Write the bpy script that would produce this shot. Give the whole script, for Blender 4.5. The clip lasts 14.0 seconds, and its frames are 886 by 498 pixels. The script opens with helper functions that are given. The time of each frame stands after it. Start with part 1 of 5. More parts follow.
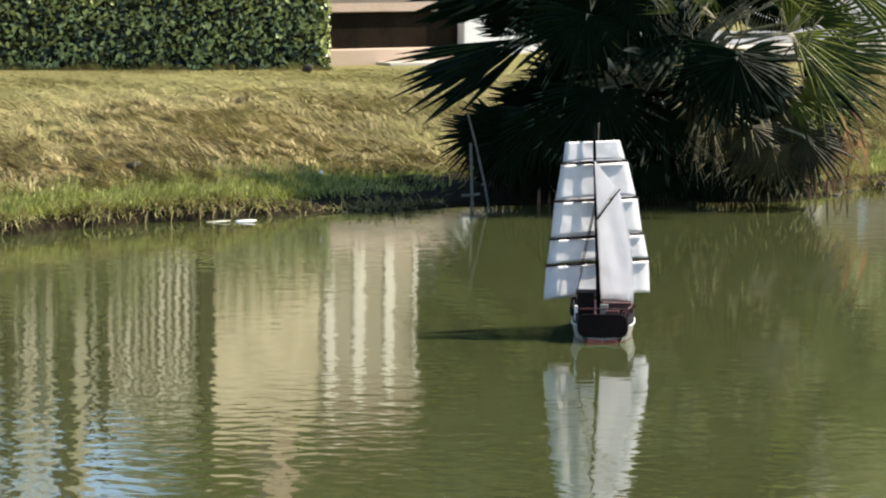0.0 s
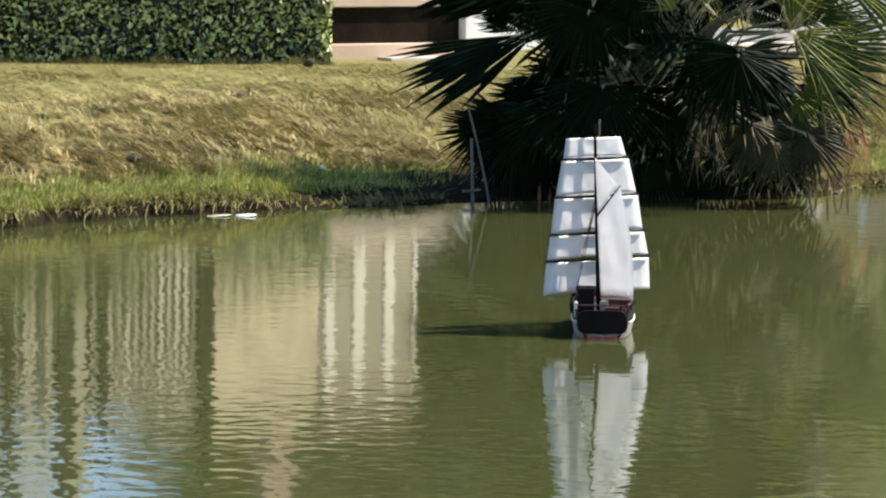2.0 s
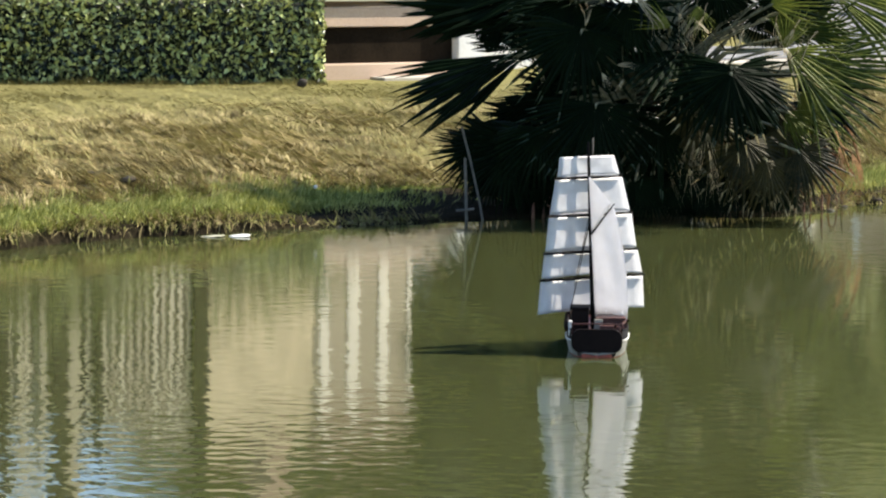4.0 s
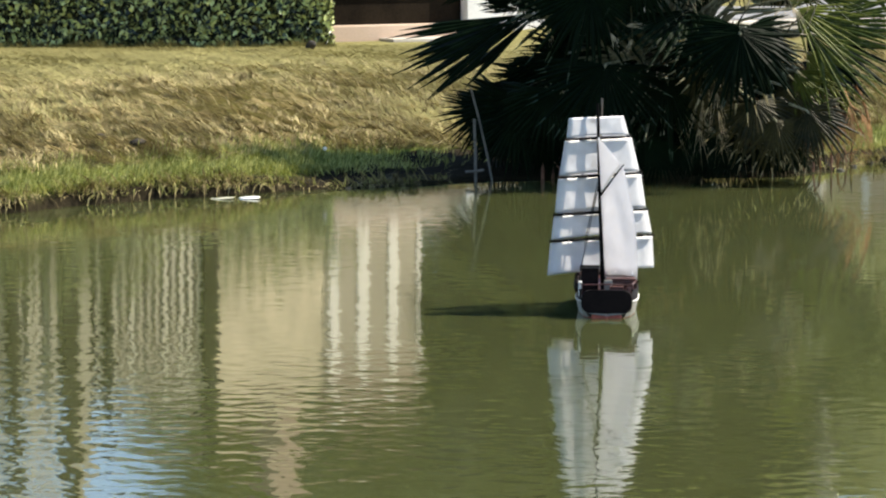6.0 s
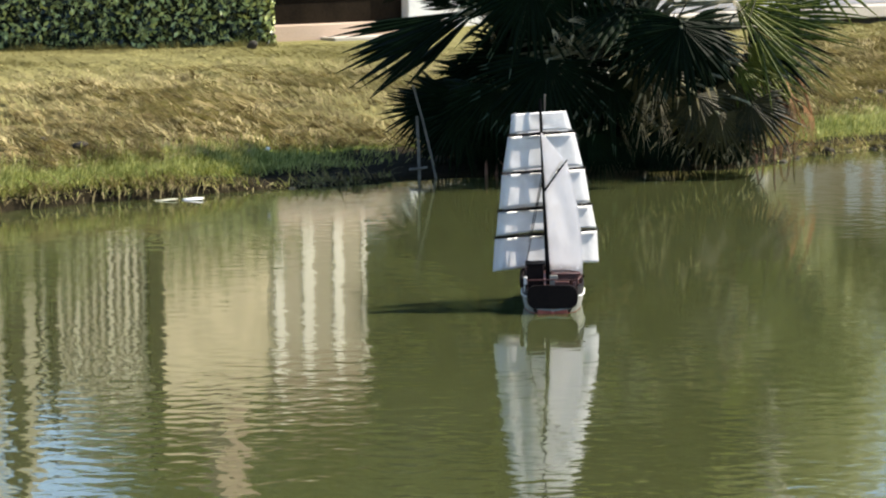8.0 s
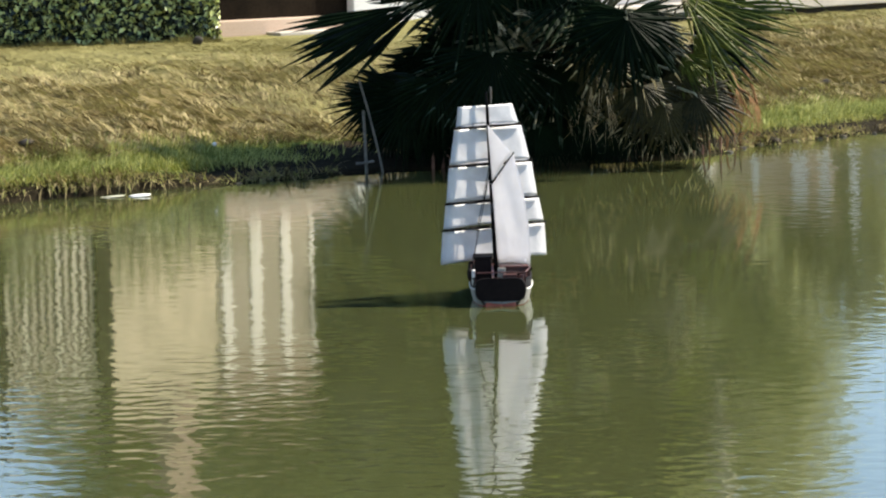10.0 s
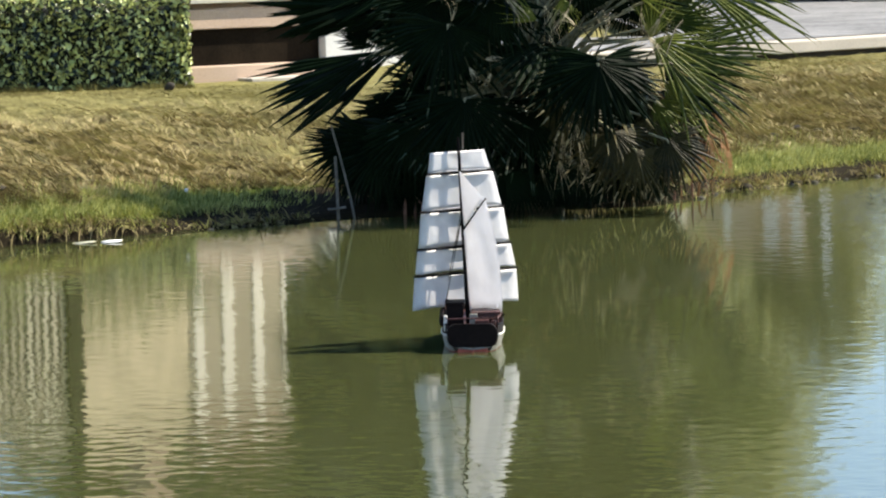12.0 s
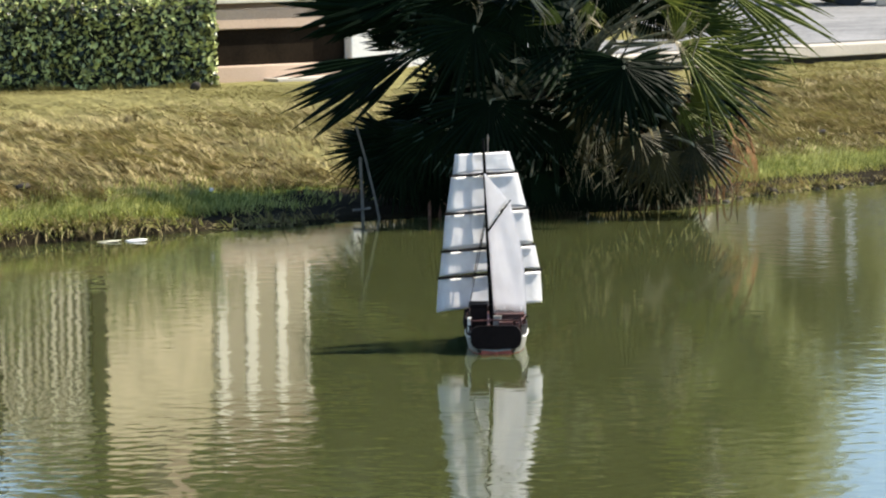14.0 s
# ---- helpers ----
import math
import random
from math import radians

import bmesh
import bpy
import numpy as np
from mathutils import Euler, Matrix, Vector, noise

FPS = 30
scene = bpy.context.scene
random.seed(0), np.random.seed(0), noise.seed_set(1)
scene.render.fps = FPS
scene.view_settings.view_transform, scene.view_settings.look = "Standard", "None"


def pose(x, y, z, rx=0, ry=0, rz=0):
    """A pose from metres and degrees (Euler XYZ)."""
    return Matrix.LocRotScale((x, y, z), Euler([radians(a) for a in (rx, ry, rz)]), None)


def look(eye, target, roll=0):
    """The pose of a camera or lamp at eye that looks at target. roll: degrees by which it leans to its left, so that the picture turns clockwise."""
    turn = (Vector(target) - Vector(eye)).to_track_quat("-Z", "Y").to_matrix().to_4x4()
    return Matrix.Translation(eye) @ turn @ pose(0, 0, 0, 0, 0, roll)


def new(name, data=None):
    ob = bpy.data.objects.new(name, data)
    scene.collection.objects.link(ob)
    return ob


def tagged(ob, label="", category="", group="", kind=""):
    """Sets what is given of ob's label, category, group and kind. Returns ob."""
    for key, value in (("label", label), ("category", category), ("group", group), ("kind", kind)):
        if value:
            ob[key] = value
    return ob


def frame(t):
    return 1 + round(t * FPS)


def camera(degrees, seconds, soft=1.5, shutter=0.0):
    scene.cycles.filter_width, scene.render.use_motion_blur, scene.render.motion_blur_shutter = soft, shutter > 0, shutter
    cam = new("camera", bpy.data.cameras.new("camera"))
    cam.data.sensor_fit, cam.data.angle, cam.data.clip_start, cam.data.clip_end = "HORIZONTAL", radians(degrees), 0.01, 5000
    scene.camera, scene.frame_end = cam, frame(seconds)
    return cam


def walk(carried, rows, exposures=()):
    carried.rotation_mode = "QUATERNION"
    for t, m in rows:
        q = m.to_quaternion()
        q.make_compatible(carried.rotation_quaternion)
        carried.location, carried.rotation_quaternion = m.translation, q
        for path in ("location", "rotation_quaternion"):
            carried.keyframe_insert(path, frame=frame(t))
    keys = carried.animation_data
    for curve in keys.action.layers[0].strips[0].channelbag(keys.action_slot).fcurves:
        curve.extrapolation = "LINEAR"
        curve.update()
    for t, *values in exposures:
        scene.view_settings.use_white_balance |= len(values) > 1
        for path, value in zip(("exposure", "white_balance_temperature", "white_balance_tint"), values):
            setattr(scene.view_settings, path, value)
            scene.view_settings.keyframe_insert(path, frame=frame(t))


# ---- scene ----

# ---------------------------------------------------------------- camera
cam = camera(14, 14.0, soft=2.2)
EYE = (0.0, 0.0, 2.0)
# seconds, heading to the right, tilt, roll, in degrees
TURNS = [
    (0.0, 0.000, -5.644, 0.342), (0.5, 0.056, -5.710, 0.502), (1.0, 0.080, -5.791, 0.580),
    (1.5, 0.048, -5.796, 0.652), (2.0, -0.001, -5.716, 0.698), (2.5, -0.047, -5.552, 0.648),
    (3.0, -0.046, -5.383, 0.626), (3.2, -0.035, -5.334, 0.560), (5.3, 0.154, -5.775, 0.335),
    (5.5, 0.084, -5.850, 0.255), (6.0, -0.060, -6.023, 0.175), (6.5, -0.159, -6.108, 0.050),
    (7.0, 0.001, -6.094, -0.194), (7.5, 0.371, -6.046, -0.464), (8.0, 0.819, -6.066, -0.690),
    (8.5, 1.119, -6.172, -0.880), (10.8, 1.856, -6.178, -1.270), (11.0, 1.910, -6.066, -1.290),
    (11.5, 2.053, -5.730, -1.250), (12.0, 2.115, -5.462, -1.150), (12.5, 2.084, -5.314, -0.965),
    (13.0, 1.958, -5.303, -0.850), (13.5, 1.835, -5.331, -0.735), (14.0, 1.728, -5.431, -0.743),
]


def aim(yaw, tilt, roll):
    a, b = radians(yaw), radians(tilt)
    way = Vector((math.sin(a) * math.cos(b), math.cos(a) * math.cos(b), math.sin(b)))
    return look(EYE, Vector(EYE) + 10 * way, roll)


walk(cam, [(t, aim(a, b, c)) for t, a, b, c in TURNS], exposures=((0.0, 1.17, 6510, 10.3), (14.0, 1.17, 6510, 10.3)))

# ---------------------------------------------------------------- light
SUN_UP, SUN_TURN = 46.0, 73.0  # elevation; heading, clockwise from +y
world = bpy.data.worlds.new("sky")
scene.world = world
world.use_nodes = True
wt = world.node_tree
sky = wt.nodes.new("ShaderNodeTexSky")
sky.sky_type, sky.sun_disc = "NISHITA", False
sky.air_density, sky.dust_density, sky.ozone_density = 1.0, 0.25, 2.6
sky.sun_elevation, sky.sun_rotation = radians(SUN_UP), radians(SUN_TURN)
wt.links.new(sky.outputs[0], wt.nodes["Background"].inputs[0])
wt.nodes["Background"].inputs[1].default_value = 0.105
to_sun = Vector((math.sin(radians(SUN_TURN)) * math.cos(radians(SUN_UP)), math.cos(radians(SUN_TURN)) * math.cos(radians(SUN_UP)), math.sin(radians(SUN_UP))))
sun = new("sun", bpy.data.lights.new("sun", "SUN"))
sun.data.energy, sun.data.angle, sun.data.color = 4.9, radians(0.53), (1.0, 0.92, 0.79)
sun.matrix_world = look(tuple(to_sun * 80), (0, 0, 0))

# ---------------------------------------------------------------- materials


def material(name, dark, light, rough=0.7, fine=60.0, coarse=3.0, bump=0.004, metal=0.0, island=0.0, each=0.0,
             stretch=(1, 1, 1), through_light=0.0, sheen=0.5):
    """Two tones mixed by a fine and a coarse noise, with a little relief."""
    m = bpy.data.materials.new(name)
    m.use_nodes = True
    n, l = m.node_tree.nodes, m.node_tree.links
    p = n["Principled BSDF"]
    co = n.new("ShaderNodeTexCoord")
    mp = n.new("ShaderNodeMapping")
    mp.inputs["Scale"].default_value = stretch
    l.new(co.outputs["Object"], mp.inputs["Vector"])
    a, b = n.new("ShaderNodeTexNoise"), n.new("ShaderNodeTexNoise")
    a.inputs["Scale"].default_value, b.inputs["Scale"].default_value = fine, coarse
    a.inputs["Detail"].default_value, b.inputs["Detail"].default_value = 6, 4
    for q in (a, b):
        l.new(mp.outputs[0], q.inputs["Vector"])
    mix = n.new("ShaderNodeMath")
    mix.operation = "ADD"
    l.new(a.outputs["Fac"], mix.inputs[0])
    l.new(b.outputs["Fac"], mix.inputs[1])
    value = mix.outputs[0]
    for amount, kind, out in ((island, "ShaderNodeNewGeometry", "Random Per Island"), (each, "ShaderNodeObjectInfo", "Random")):
        if amount:
            g = n.new(kind)
            k = n.new("ShaderNodeMath")
            k.operation = "MULTIPLY_ADD"
            l.new(g.outputs[out], k.inputs[0])
            k.inputs[1].default_value = amount
            l.new(value, k.inputs[2])
            s = n.new("ShaderNodeMath")
            s.operation = "SUBTRACT"
            l.new(k.outputs[0], s.inputs[0])
            s.inputs[1].default_value = amount / 2
            value = s.outputs[0]
    r = n.new("ShaderNodeMapRange")
    r.inputs["From Min"].default_value, r.inputs["From Max"].default_value = 0.7, 1.3
    l.new(value, r.inputs["Value"])
    c = n.new("ShaderNodeMix")
    c.data_type = "RGBA"
    c.inputs[6].default_value, c.inputs[7].default_value = (*dark, 1), (*light, 1)
    l.new(r.outputs[0], c.inputs[0])
    l.new(c.outputs[2], p.inputs["Base Color"])
    p.inputs["Roughness"].default_value, p.inputs["Metallic"].default_value = rough, metal
    p.inputs["Specular IOR Level"].default_value = sheen
    if bump:
        u = n.new("ShaderNodeBump")
        u.inputs["Distance"].default_value, u.inputs["Strength"].default_value = bump, 0.7
        l.new(a.outputs["Fac"], u.inputs["Height"])
        l.new(u.outputs[0], p.inputs["Normal"])
    if through_light:
        t = n.new("ShaderNodeBsdfTranslucent")
        l.new(c.outputs[2], t.inputs["Color"])
        s = n.new("ShaderNodeMixShader")
        s.inputs[0].default_value = through_light
        l.new(p.outputs[0], s.inputs[1])
        l.new(t.outputs[0], s.inputs[2])
        l.new(s.outputs[0], n["Material Output"].inputs["Surface"])
    return m


def water_material():
    m = bpy.data.materials.new("pond_water")
    m.use_nodes = True
    n, l = m.node_tree.nodes, m.node_tree.links
    p = n["Principled BSDF"]
    co = n.new("ShaderNodeTexCoord")
    silt = n.new("ShaderNodeTexNoise")
    silt.inputs["Scale"].default_value = 0.35
    l.new(co.outputs["Object"], silt.inputs["Vector"])
    c = n.new("ShaderNodeMix")
    c.data_type = "RGBA"
    c.inputs[6].default_value, c.inputs[7].default_value = (0.050, 0.057, 0.019, 1), (0.065, 0.073, 0.026, 1)
    l.new(silt.outputs["Fac"], c.inputs[0])
    l.new(c.outputs[2], p.inputs["Base Color"])
    p.inputs["Roughness"].default_value, p.inputs["IOR"].default_value = 0.045, 1.55
    # murky water: light spreads below the surface
    p.inputs["Subsurface Weight"].default_value, p.inputs["Subsurface Scale"].default_value = 0.3, 0.06
    p.inputs["Subsurface Radius"].default_value = (1.0, 1.0, 0.6)
    heights = []
    for scale, stretch, amount in ((9.0, (0.85, 1.0, 1.0), 1.0), (24.0, (0.8, 1.0, 1.0), 0.12), (1.8, (0.6, 1.0, 1.0), 0.5)):
        mp = n.new("ShaderNodeMapping")
        mp.inputs["Scale"].default_value = stretch
        mp.inputs["Rotation"].default_value = (0, 0, 0.12 * scale)
        l.new(co.outputs["Object"], mp.inputs["Vector"])
        a = n.new("ShaderNodeTexNoise")
        a.inputs["Scale"].default_value, a.inputs["Detail"].default_value = scale, 1.5
        l.new(mp.outputs[0], a.inputs["Vector"])
        k = n.new("ShaderNodeMath")
        k.operation = "MULTIPLY"
        k.inputs[1].default_value = amount
        l.new(a.outputs["Fac"], k.inputs[0])
        heights.append(k.outputs[0])
    s = n.new("ShaderNodeMath")
    l.new(heights[0], s.inputs[0])
    l.new(heights[1], s.inputs[1])
    s2 = n.new("ShaderNodeMath")
    l.new(s.outputs[0], s2.inputs[0])
    l.new(heights[2], s2.inputs[1])
    # breezy patches either side of a calm lane, broken up by a slow noise
    gust = n.new("ShaderNodeTexNoise")
    gust.inputs["Scale"].default_value = 0.35
    l.new(co.outputs["Object"], gust.inputs["Vector"])
    sep = n.new("ShaderNodeSeparateXYZ")
    l.new(co.outputs["Object"], sep.inputs[0])
    lane = n.new("ShaderNodeMath")
    lane.operation = "SUBTRACT"
    l.new(sep.outputs["X"], lane.inputs[0])
    lane.inputs[1].default_value = 2.3
    left = n.new("ShaderNodeMath")
    left.operation = "MULTIPLY"
    l.new(lane.outputs[0], left.inputs[0])
    left.inputs[1].default_value = -0.16
    side = n.new("ShaderNodeMath")
    side.operation = "MAXIMUM"
    right = n.new("ShaderNodeMath")
    right.operation = "MULTIPLY"
    l.new(lane.outputs[0], right.inputs[0])
    right.inputs[1].default_value = 2.6
    l.new(right.outputs[0], side.inputs[0])
    l.new(left.outputs[0], side.inputs[1])
    near = n.new("ShaderNodeMapRange")
    near.inputs["From Min"].default_value, near.inputs["From Max"].default_value = 16.5, 12.0
    near.inputs["To Min"].default_value, near.inputs["To Max"].default_value = 0.0, 1.9
    l.new(sep.outputs["Y"], near.inputs["Value"])
    away = n.new("ShaderNodeMath")
    l.new(side.outputs[0], away.inputs[0])
    l.new(near.outputs[0], away.inputs[1])
    mixed = n.new("ShaderNodeMath")
    mixed.operation = "MULTIPLY_ADD"
    l.new(gust.outputs["Fac"], mixed.inputs[0])
    mixed.inputs[1].default_value = 2.4
    l.new(away.outputs[0], mixed.inputs[2])
    g = n.new("ShaderNodeMapRange")
    g.inputs["From Min"].default_value, g.inputs["From Max"].default_value = 0.9, 4.3
    g.inputs["To Min"].default_value, g.inputs["To Max"].default_value = 0.14, 1.05
    l.new(mixed.outputs[0], g.inputs["Value"])
    k = n.new("ShaderNodeMath")
    k.operation = "MULTIPLY"
    l.new(s2.outputs[0], k.inputs[0])
    l.new(g.outputs[0], k.inputs[1])
    u = n.new("ShaderNodeBump")
    u.inputs["Strength"].default_value, u.inputs["Distance"].default_value = 1.0, 0.0029
    l.new(k.outputs[0], u.inputs["Height"])
    l.new(u.outputs[0], p.inputs["Normal"])
    return m


def ground_material():
    """Mud at the water, a green strip, then dry mown grass; by the stored distance from the shore."""
    m = bpy.data.materials.new("bank_soil")
    m.use_nodes = True
    n, l = m.node_tree.nodes, m.node_tree.links
    p = n["Principled BSDF"]
    at = n.new("ShaderNodeAttribute")
    at.attribute_name = "shore"
    co = n.new("ShaderNodeTexCoord")
    a, b = n.new("ShaderNodeTexNoise"), n.new("ShaderNodeTexNoise")
    a.inputs["Scale"].default_value, b.inputs["Scale"].default_value = 24.0, 2.2
    for q in (a, b):
        q.inputs["Detail"].default_value = 6
        l.new(co.outputs["Object"], q.inputs["Vector"])
    d = n.new("ShaderNodeMath")
    d.operation = "MULTIPLY_ADD"
    l.new(b.outputs["Fac"], d.inputs[0])
    d.inputs[1].default_value = 0.3
    l.new(at.outputs["Fac"], d.inputs[2])
    sc = n.new("ShaderNodeMath")
    sc.operation = "DIVIDE"
    sc.inputs[1].default_value = 8.0
    l.new(d.outputs[0], sc.inputs[0])
    r = n.new("ShaderNodeValToRGB")
    e = r.color_ramp.elements
    # mud tones near black, carrying the shade at the waterline too
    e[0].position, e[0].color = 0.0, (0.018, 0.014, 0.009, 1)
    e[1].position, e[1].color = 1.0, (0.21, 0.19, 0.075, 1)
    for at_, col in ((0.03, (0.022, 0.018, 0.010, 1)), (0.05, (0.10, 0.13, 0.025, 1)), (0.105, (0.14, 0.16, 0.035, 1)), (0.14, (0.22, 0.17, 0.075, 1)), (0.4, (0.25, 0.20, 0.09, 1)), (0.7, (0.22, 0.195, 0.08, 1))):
        k = e.new(at_)
        k.color = col
    l.new(sc.outputs[0], r.inputs[0])
    v = n.new("ShaderNodeMix")
    v.data_type, v.blend_type = "RGBA", "MULTIPLY"
    v.inputs[0].default_value = 0.75
    w = n.new("ShaderNodeMapRange")
    w.inputs["From Min"].default_value, w.inputs["From Max"].default_value = 0.3, 0.7
    w.inputs["To Min"].default_value, w.inputs["To Max"].default_value = 0.68, 1.2
    l.new(a.outputs["Fac"], w.inputs["Value"])
    l.new(r.outputs[0], v.inputs[6])
    l.new(w.outputs[0], v.inputs[7])
    l.new(v.outputs[2], p.inputs["Base Color"])
    p.inputs["Roughness"].default_value = 0.95
    p.inputs["Specular IOR Level"].default_value = 0.03
    u = n.new("ShaderNodeBump")
    u.inputs["Distance"].default_value = 0.03
    l.new(a.outputs["Fac"], u.inputs["Height"])
    l.new(u.outputs[0], p.inputs["Normal"])
    return m


WATER = water_material()
SOIL = ground_material()
GREEN_BLADE = material("green_grass", (0.16, 0.18, 0.035), (0.53, 0.52, 0.17), 0.6, 30, 1.5, 0, island=0.7, through_light=0.3, sheen=0.2)
DRY_BLADE = material("dry_grass", (0.090, 0.078, 0.026), (0.345, 0.315, 0.120), 0.75, 9, 1.6, 0, island=0.32, through_light=0.2, sheen=0.15)
HAY = material("hay", (0.09, 0.069, 0.027), (0.46, 0.385, 0.185), 0.8, 12, 3.0, 0, island=0.8, through_light=0.15, sheen=0.15)
HEDGE_LEAF = material("hedge_leaf", (0.008, 0.020, 0.004), (0.55, 0.60, 0.21), 0.36, 40, 2.5, 0, island=1.7, through_light=0.10, sheen=0.6)
HEDGE_GAP_SHADE = material("hedge_gap_shade", (0.006, 0.008, 0.004), (0.014, 0.015, 0.007), 0.9)
# near-black green holds the fronds' shade; the yellow-green copy holds the sunlight
PALM_SHADE_TINT = material("palm_blade_shade_tint", (0.0025, 0.0065, 0.0025), (0.0065, 0.014, 0.005), 0.5, 25, 4, 0.0, each=0.5, through_light=0.02, sheen=0.03)
PALM_SUN_TINT = material("palm_blade_sun_tint", (0.035, 0.055, 0.009), (0.17, 0.19, 0.030), 0.45, 25, 4, 0.0, each=0.8, through_light=0.35, sheen=0.15)
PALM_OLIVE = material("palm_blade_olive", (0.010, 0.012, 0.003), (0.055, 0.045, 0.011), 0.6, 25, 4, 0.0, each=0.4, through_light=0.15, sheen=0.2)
# dry leaf ends, pale also to paint highlights on the fans
PALM_TIP = material("palm_dry_tip_glint", (0.24, 0.20, 0.10), (0.64, 0.56, 0.34), 0.6, 25, 4, 0.0, each=0.4, through_light=0.45, sheen=0.3)
PALM_TEAL = material("palm_blade_teal", (0.018, 0.034, 0.018), (0.050, 0.080, 0.042), 0.42, 25, 4, 0.0, each=0.5, through_light=0.1, sheen=0.3)
# pale enough that shaded dry leaves look sunlit; the glints share it
PALM_STRAW = material("palm_blade_straw", (0.46, 0.38, 0.22), (0.80, 0.68, 0.46), 0.6, 25, 4, 0.0, each=0.4, through_light=0.45)
PALM_DEAD = material("palm_blade_dead", (0.040, 0.020, 0.008), (0.30, 0.15, 0.052), 0.8, 25, 4, 0.0, each=0.9, through_light=0.1)
PALM_RUST = material("palm_blade_rust", (0.16, 0.065, 0.024), (0.56, 0.29, 0.12), 0.8, 25, 4, 0.0, each=0.7, through_light=0.25)
PETIOLE = material("palm_stalk", (0.07, 0.07, 0.03), (0.32, 0.30, 0.18), 0.5, 40, 5, 0.001, each=0.5)
TRUNK = material("palm_trunk", (0.03, 0.02, 0.012), (0.12, 0.085, 0.05), 0.95, 50, 8, 0.01, stretch=(1, 1, 3))
# tan stucco; the wide tone range paints dappled tree shadow into it
TAN_DAPPLED = material("tan_stucco_dappled", (0.24, 0.20, 0.12), (0.66, 0.55, 0.36), 0.9, 30, 2.2, 0.003)
WHITE_PAINT = material("white_paint", (0.70, 0.68, 0.63), (0.82, 0.80, 0.75), 0.6, 30, 2, 0.001)
CREAM_PAINT = material("cream_paint", (0.52, 0.48, 0.385), (0.66, 0.61, 0.50), 0.7, 30, 2, 0.001)
CONCRETE = material("pale_concrete", (0.49, 0.355, 0.26), (0.60, 0.45, 0.335), 0.9, 60, 2, 0.003)
DARK_WOOD = material("dark_brown_timber", (0.022, 0.014, 0.010), (0.055, 0.036, 0.026), 0.6, 40, 4, 0.002, stretch=(1, 1, 6))
BROWN_WOOD = material("brown_boarding", (0.20, 0.13, 0.085), (0.34, 0.24, 0.16), 0.7, 40, 4, 0.002, stretch=(1, 1, 6))
BLACK_POST = material("dark_stained_post", (0.008, 0.006, 0.004), (0.022, 0.016, 0.010), 0.95, 40, 4, 0.002, sheen=0.05)
PAVILION_WALL = material("pinkish_grey_plaster", (0.48, 0.40, 0.31), (0.74, 0.63, 0.50), 0.9, 30, 1.2, 0.002)
POST_WOOD = material("grey_brown_post", (0.22, 0.19, 0.125), (0.36, 0.32, 0.22), 0.9, 40, 3, 0.002)
PALE_BARK = material("pale_bark", (0.28, 0.25, 0.17), (0.72, 0.66, 0.52), 0.9, 9, 3, 0.006, stretch=(1, 1, 0.4))
OLIVE_BOARD = material("olive_brown_boarding", (0.06, 0.05, 0.03), (0.13, 0.11, 0.065), 0.85, 40, 3, 0.002)
# darker tone that paints the shade on the wall between the porch columns
PORCH_SHADE = material("mauve_brown_shade", (0.21, 0.175, 0.12), (0.34, 0.285, 0.20), 0.85, 40, 1.2, 0.002)
SLAT_WOOD = material("weathered_slat", (0.28, 0.24, 0.165), (0.50, 0.45, 0.33), 0.85, 50, 3, 0.002, each=0.8)
ROOF_TILE = material("brown_roof", (0.12, 0.07, 0.045), (0.22, 0.13, 0.085), 0.85, 20, 2, 0.01)
ASPHALT = material("grey_asphalt", (0.09, 0.09, 0.088), (0.26, 0.255, 0.245), 0.9, 14, 1.1, 0.006)
KERB = material("kerb_concrete", (0.38, 0.34, 0.28), (0.52, 0.47, 0.39), 0.9, 50, 1.5, 0.003)
SAIL = material("white_sail_film", (0.66, 0.65, 0.655), (0.80, 0.79, 0.79), 0.30, 22, 7, 0.004, through_light=0.30)
SPANKER = material("white_sail_cloth", (0.70, 0.69, 0.70), (0.81, 0.80, 0.81), 0.6, 14, 5, 0.002, through_light=0.6)
SPAR = material("black_spar", (0.003, 0.0027, 0.003), (0.006, 0.0055, 0.0055), 0.7, 60, 8, 0.0005, sheen=0.05)
MAST_WOOD = material("mast_wood", (0.10, 0.075, 0.055), (0.24, 0.19, 0.15), 0.5, 60, 8, 0.0005)
HULL_BLACK = material("black_hull", (0.006, 0.004, 0.004), (0.014, 0.009, 0.008), 0.6, 60, 8, 0.0006, sheen=0.08)
HULL_PALE = material("pale_grey_planking", (0.16, 0.15, 0.12), (0.32, 0.30, 0.25), 0.5, 60, 8, 0.0006, stretch=(1, 1, 6))
HULL_RED = material("red_bottom_paint", (0.30, 0.05, 0.03), (0.48, 0.11, 0.06), 0.5, 60, 8, 0.0006)
DECK = material("deck_wood", (0.030, 0.010, 0.009), (0.11, 0.034, 0.024), 0.5, 80, 9, 0.001, stretch=(6, 1, 1))
LEAF = material("tree_leaf", (0.10, 0.15, 0.020), (0.34, 0.38, 0.07), 0.5, 10, 1, 0, island=0.8, through_light=0.5)
LEAF_DARK = material("dark_tree_leaf", (0.066, 0.088, 0.022), (0.255, 0.275, 0.075), 0.5, 10, 1, 0, island=0.8, through_light=0.25)
LEAF_LIGHT = material("light_tree_leaf", (0.17, 0.195, 0.06), (0.50, 0.495, 0.23), 0.5, 10, 1, 0, island=0.8, through_light=0.4)
BARK = material("bark", (0.045, 0.035, 0.025), (0.12, 0.095, 0.07), 0.95, 30, 4, 0.015, stretch=(1, 1, 0.3))
TYRE = material("tyre_rubber", (0.010, 0.010, 0.010), (0.025, 0.025, 0.025), 0.8)
